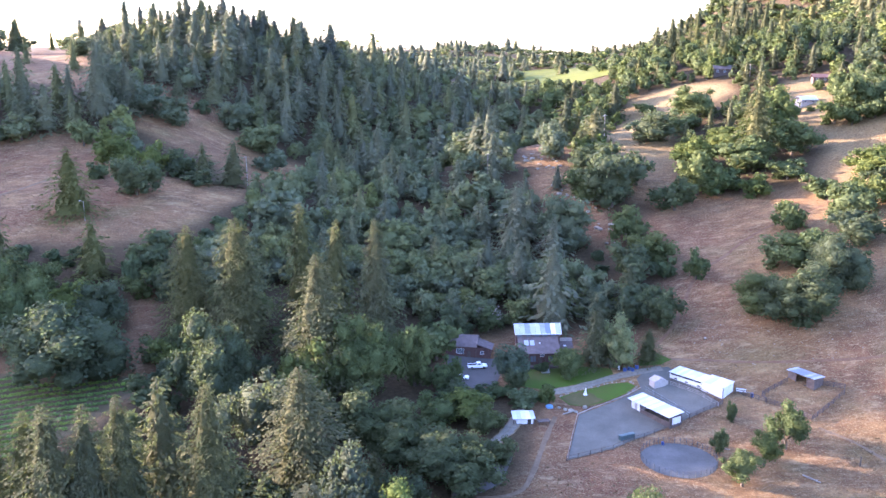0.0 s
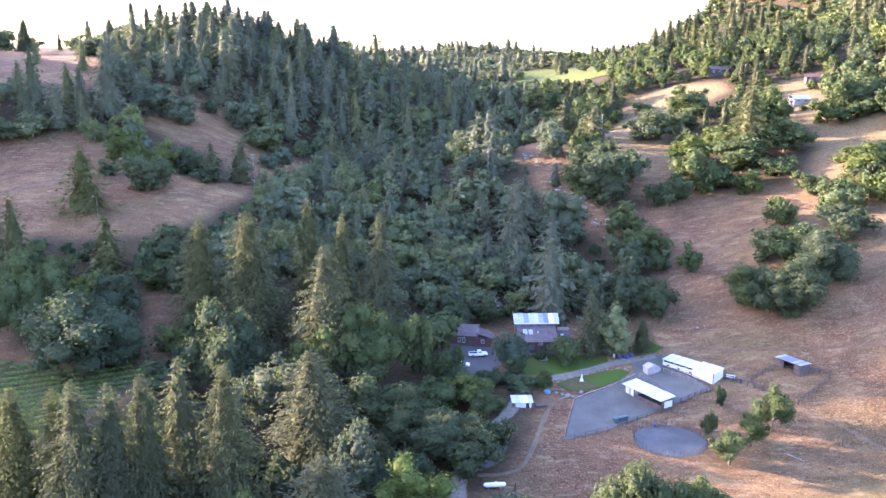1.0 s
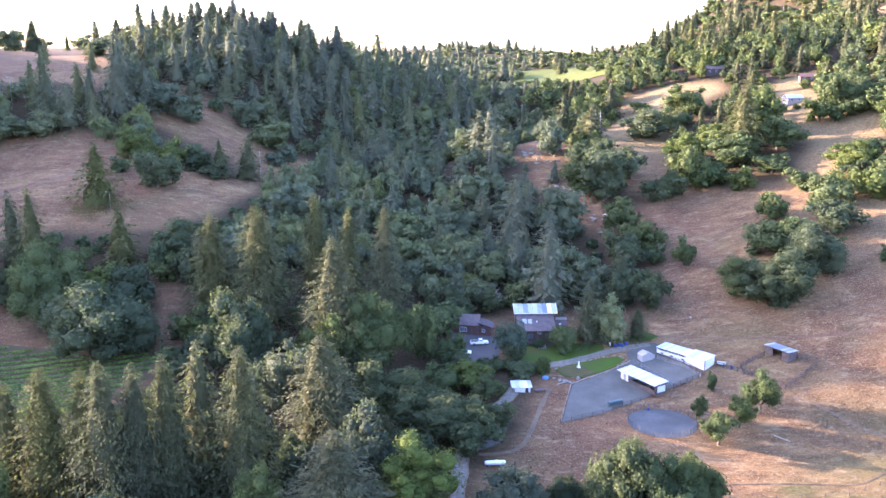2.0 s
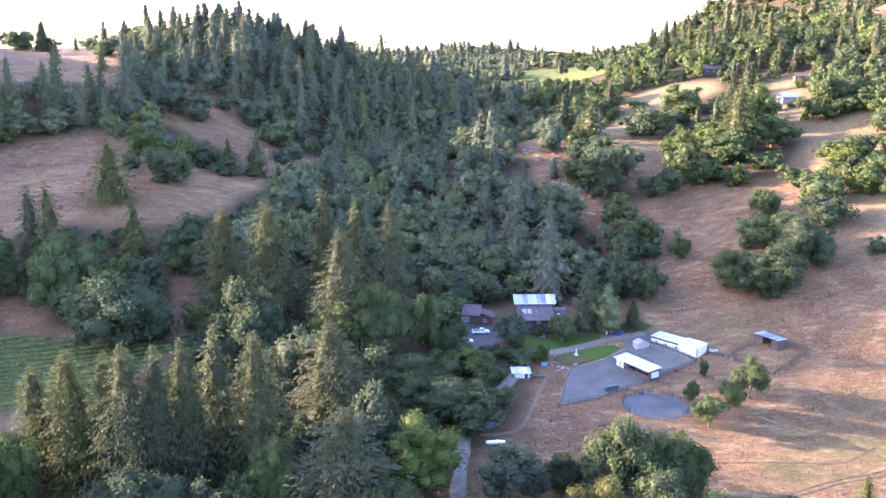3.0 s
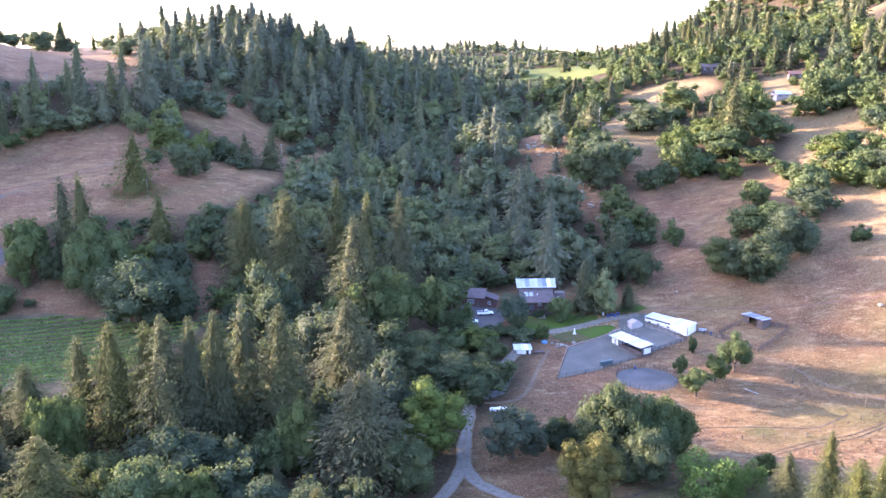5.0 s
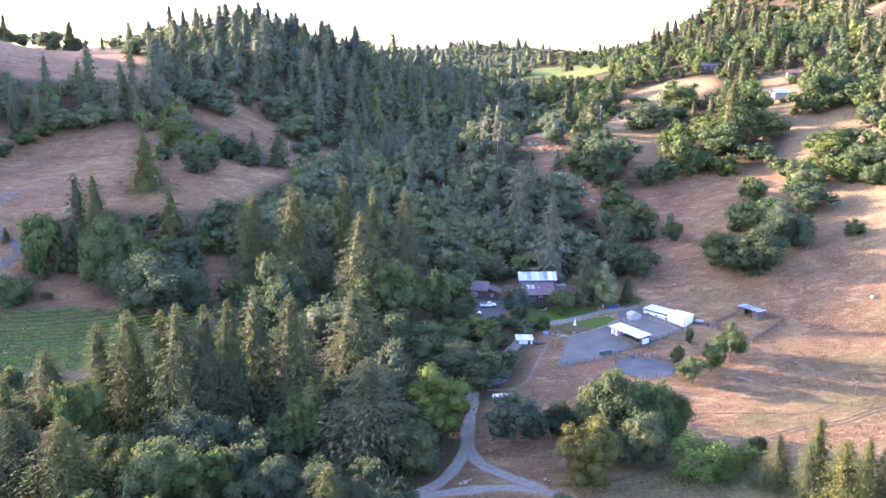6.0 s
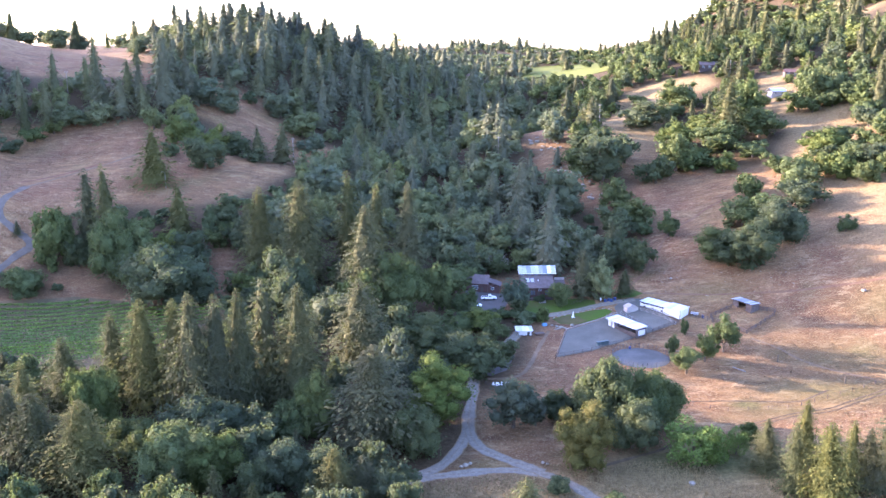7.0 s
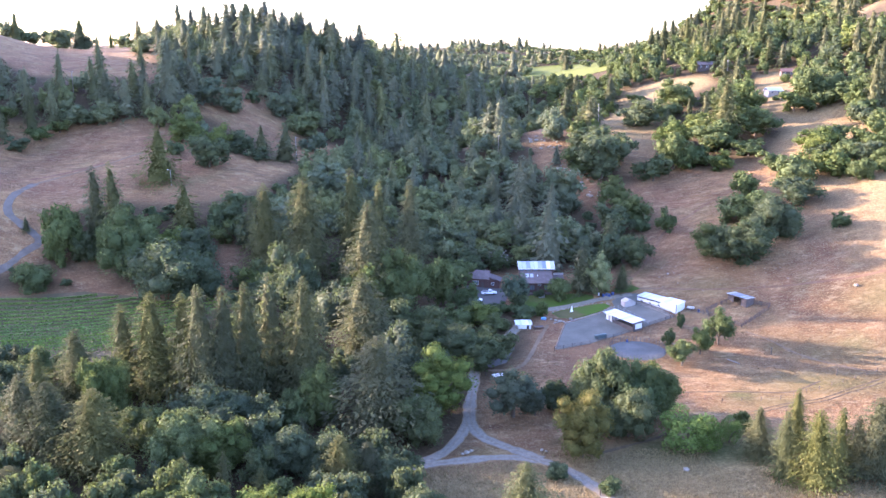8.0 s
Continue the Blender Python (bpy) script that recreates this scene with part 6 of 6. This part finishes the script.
def fill_woods():
    spots = np.array([(x, y, w) for x, y, w in PLANTED])
    count = 0
    X, Y, rng = wood_spots(-230, 190, 76, 345, 8.6, 21)
    for x, y in zip(X, Y):
        u, v = rng.uniform(), rng.uniform()
        if abs(x) > 0.6 * (y + 75) + 15 or y < 176 and x > -6 or y < 226 and x > 11:
            continue
        gap = np.hypot(spots[:, 0] - x, spots[:, 1] - y) - spots[:, 2] / 2
        if gap.min() < (0.3 if y < 180 else 1.8):
            continue
        kind = wood_kind(x, y, u)
        h, w = stature(kind, x, y, rng)
        if y < 205:
            kind, (h, w) = ("live" if u < 0.55 else ("oak" if u < 0.8 else "fir")), (rng.uniform(8, 13), rng.uniform(9, 14) * (0.6 if u >= 0.8 else 1))
        # would hide open ground from the camera: shrunk to a bush
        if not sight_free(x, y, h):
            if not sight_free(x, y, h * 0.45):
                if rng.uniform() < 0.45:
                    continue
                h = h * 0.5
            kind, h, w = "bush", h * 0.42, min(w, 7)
        plant(kind, float(x), float(y), float(h), float(w), 1 if y < 200 else 2)
        count += 1
    return count


def merged_woods(name, label, x0, x1, y0, y1, step, seed, level, limit):
    """A whole wood as one body of many trees."""
    X, Y, rng = wood_spots(x0, x1, y0, y1, step, seed)
    stock = {(k, s): grow(k, 90 + s, level) for k in ("fir", "live", "oak") for s in range(3)}
    spots = np.array([(x, y, w) for x, y, w in PLANTED])
    V, Q, I, T, n = [], [], [], [], 0
    kinds = ["fir", "live", "oak"]
    for x, y in zip(X, Y):
        u = rng.uniform()
        kind = wood_kind(x, y, u)
        h, w = stature(kind, x, y, rng)
        if not limit(x, y):
            continue
        if y > 720:
            h, w = (h * 0.62, w * 1.05) if y < 1060 and x < 290 else (h * 0.85, w * 1.4)
        if 0.06 * y < x < 0.2 * y and 470 < y < 700:
            # heights capped to keep the far vineyard in the camera's view
            h = min(h, 90.5 - 0.028 * y - up(x, y))
            if h < 2.5:
                continue
            w = min(w, h * 1.3)
        if (np.hypot(spots[:, 0] - x, spots[:, 1] - y) - spots[:, 2] / 2).min() < 2.0:
            continue
        # halved or left out where it would hide open ground from the camera
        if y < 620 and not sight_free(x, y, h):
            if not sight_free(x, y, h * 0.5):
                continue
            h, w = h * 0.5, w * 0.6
        H, W = KINDS[kind][:2]
        # east side keeps the plain leaves, the rest the haze-lightened ones
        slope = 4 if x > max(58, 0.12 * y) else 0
        a, tint, z = rng.uniform(0, 6.28), rng.uniform(), up(x, y) - 0.2
        ca, sa = math.cos(a), math.sin(a)
        for k, (v, q) in enumerate(stock[kind, int(rng.integers(3))][:1 if level == 4 else 2]):
            p = np.stack([(v[:, 0] * ca - v[:, 1] * sa) * w / W + x, (v[:, 0] * sa + v[:, 1] * ca) * w / W + y, v[:, 2] * h / H + z], 1)
            V.append(p)
            Q.append(q + n)
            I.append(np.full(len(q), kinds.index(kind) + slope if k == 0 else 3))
            T.append(np.full(len(p), tint))
            n += len(p)
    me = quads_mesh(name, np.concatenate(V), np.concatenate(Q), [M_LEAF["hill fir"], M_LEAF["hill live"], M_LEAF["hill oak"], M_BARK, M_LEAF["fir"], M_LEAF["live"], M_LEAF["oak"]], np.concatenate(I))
    me.attributes.new("tint", "FLOAT", "POINT").data.foreach_set("value", np.concatenate(T).astype(np.float32))
    return tagged(new(name, me), label, "woods", kind="stuff")


def on_east_crest(x, y):
    return 300 < x < 680 and 860 < y < 1420


fill_woods()
merged_woods("hillside_woods", "dense mixed fir and oak woods on the hillsides", -330, 300, 345, 640, 10.0, 5, 3, lambda x, y: abs(x) < 0.54 * (y + 75) + 12)
merged_woods("far_woods", "distant wooded slopes beyond the saddle", -120, 560, 640, 1060, 14.5, 6, 4, lambda x, y: -0.12 * y < x < 0.58 * (y + 75) + 30 and not on_east_crest(x, y))
merged_woods("ridge_woods", "woods along the farthest ridges", -300, 900, 1060, 1700, 20, 8, 4, lambda x, y: (0.22 if y < 1380 else 0.0) * y < x < 0.5 * (y + 75) + 30 and not on_east_crest(x, y))
merged_woods("east_crest_woods", "dense dark woods over the eastern crest", 300, 680, 860, 1420, 14.0, 9, 4, on_east_crest)


def tussocks():
    """Tall dry grass of the lower meadow, with thin stands over the pasture."""
    rng = np.random.default_rng(31)
    n = 90000
    x, y = rng.uniform(-18, 122, n), 84 + 66 * rng.uniform(0, 1, n) ** 1.4
    keep = inside(OPEN["pasture"], x, y) & (np.hypot(x - PEN[0], y - PEN[1]) > 10.5)
    keep &= ~inside([(31, 191), (37, 216), (58, 232), (78, 218), (62, 207), (44, 196)], x, y)
    for line in LANES:
        q = np.array(line)
        for k in range(0, len(q), 2):
            keep &= np.hypot(x - q[k, 0], y - q[k, 1]) > 2.6
    keep &= (y < 126 + 0.05 * x) & ~((x > 62) & (y > 116))
    x, y = x[keep], y[keep]
    m = len(x)
    c = np.stack([x, y, land(x, y) + 0.18], 1)
    lean = unit(np.stack([rng.normal(size=m) * 0.5, rng.normal(size=m) * 0.5, np.ones(m)], 1))
    side = unit(np.cross(lean, rng.normal(size=(m, 3))))
    h, w = rng.uniform(0.2, 0.6, (m, 1)), rng.uniform(0.04, 0.13, (m, 1))
    v = np.stack([c - lean * 0.25, c + side * w + lean * h * 0.4, c + lean * h, c - side * w + lean * h * 0.5], 1).reshape(-1, 3)
    me = quads_mesh("tall_grass", v, np.arange(4 * m).reshape(-1, 4), [M_TUSSOCK])
    tagged(new("tall_grass", me), "tufts of tall dry straw-coloured grass", "grass", kind="stuff")



def weeds():
    """Low dead weeds and clods scattered over the pastures."""
    rng = np.random.default_rng(41)
    n = 190000
    x, y = rng.uniform(-240, 215, n), rng.uniform(140, 440, n)
    patchy = np.sin(x / 11 + 2 * np.sin(y / 17)) * np.sin(y / 13 + np.sin(x / 23)) + rng.uniform(-0.8, 0.8, n)
    keep = (patchy > 0.25) & (inside(OPEN["pasture"], x, y) | inside(OPEN["knoll"], x, y) | inside(OPEN["upper"], x, y) | inside(OPEN["pale"], x, y) | inside(OPEN["scree"], x, y))
    keep &= (np.hypot(x - PEN[0], y - PEN[1]) > 11) & ~inside([(22, 190), (22, 262), (70, 262), (82, 218), (62, 206), (44, 194)], x, y)
    x, y = x[keep], y[keep]
    m = len(x)
    c = np.stack([x, y, land(x, y) + 0.05], 1)
    normal = unit(np.stack([rng.normal(size=m) * 0.6, rng.normal(size=m) * 0.6, np.ones(m)], 1))
    v, q = as_piece(leaf_quads(rng, c + normal * 0.1, normal, rng.uniform(0.10, 0.38, m)))
    me = quads_mesh("dry_weeds", v, q, [M_WEED])
    tagged(new("dry_weeds", me), "low dry weeds and clods on the pasture", "weeds", kind="stuff")


tussocks()
weeds()
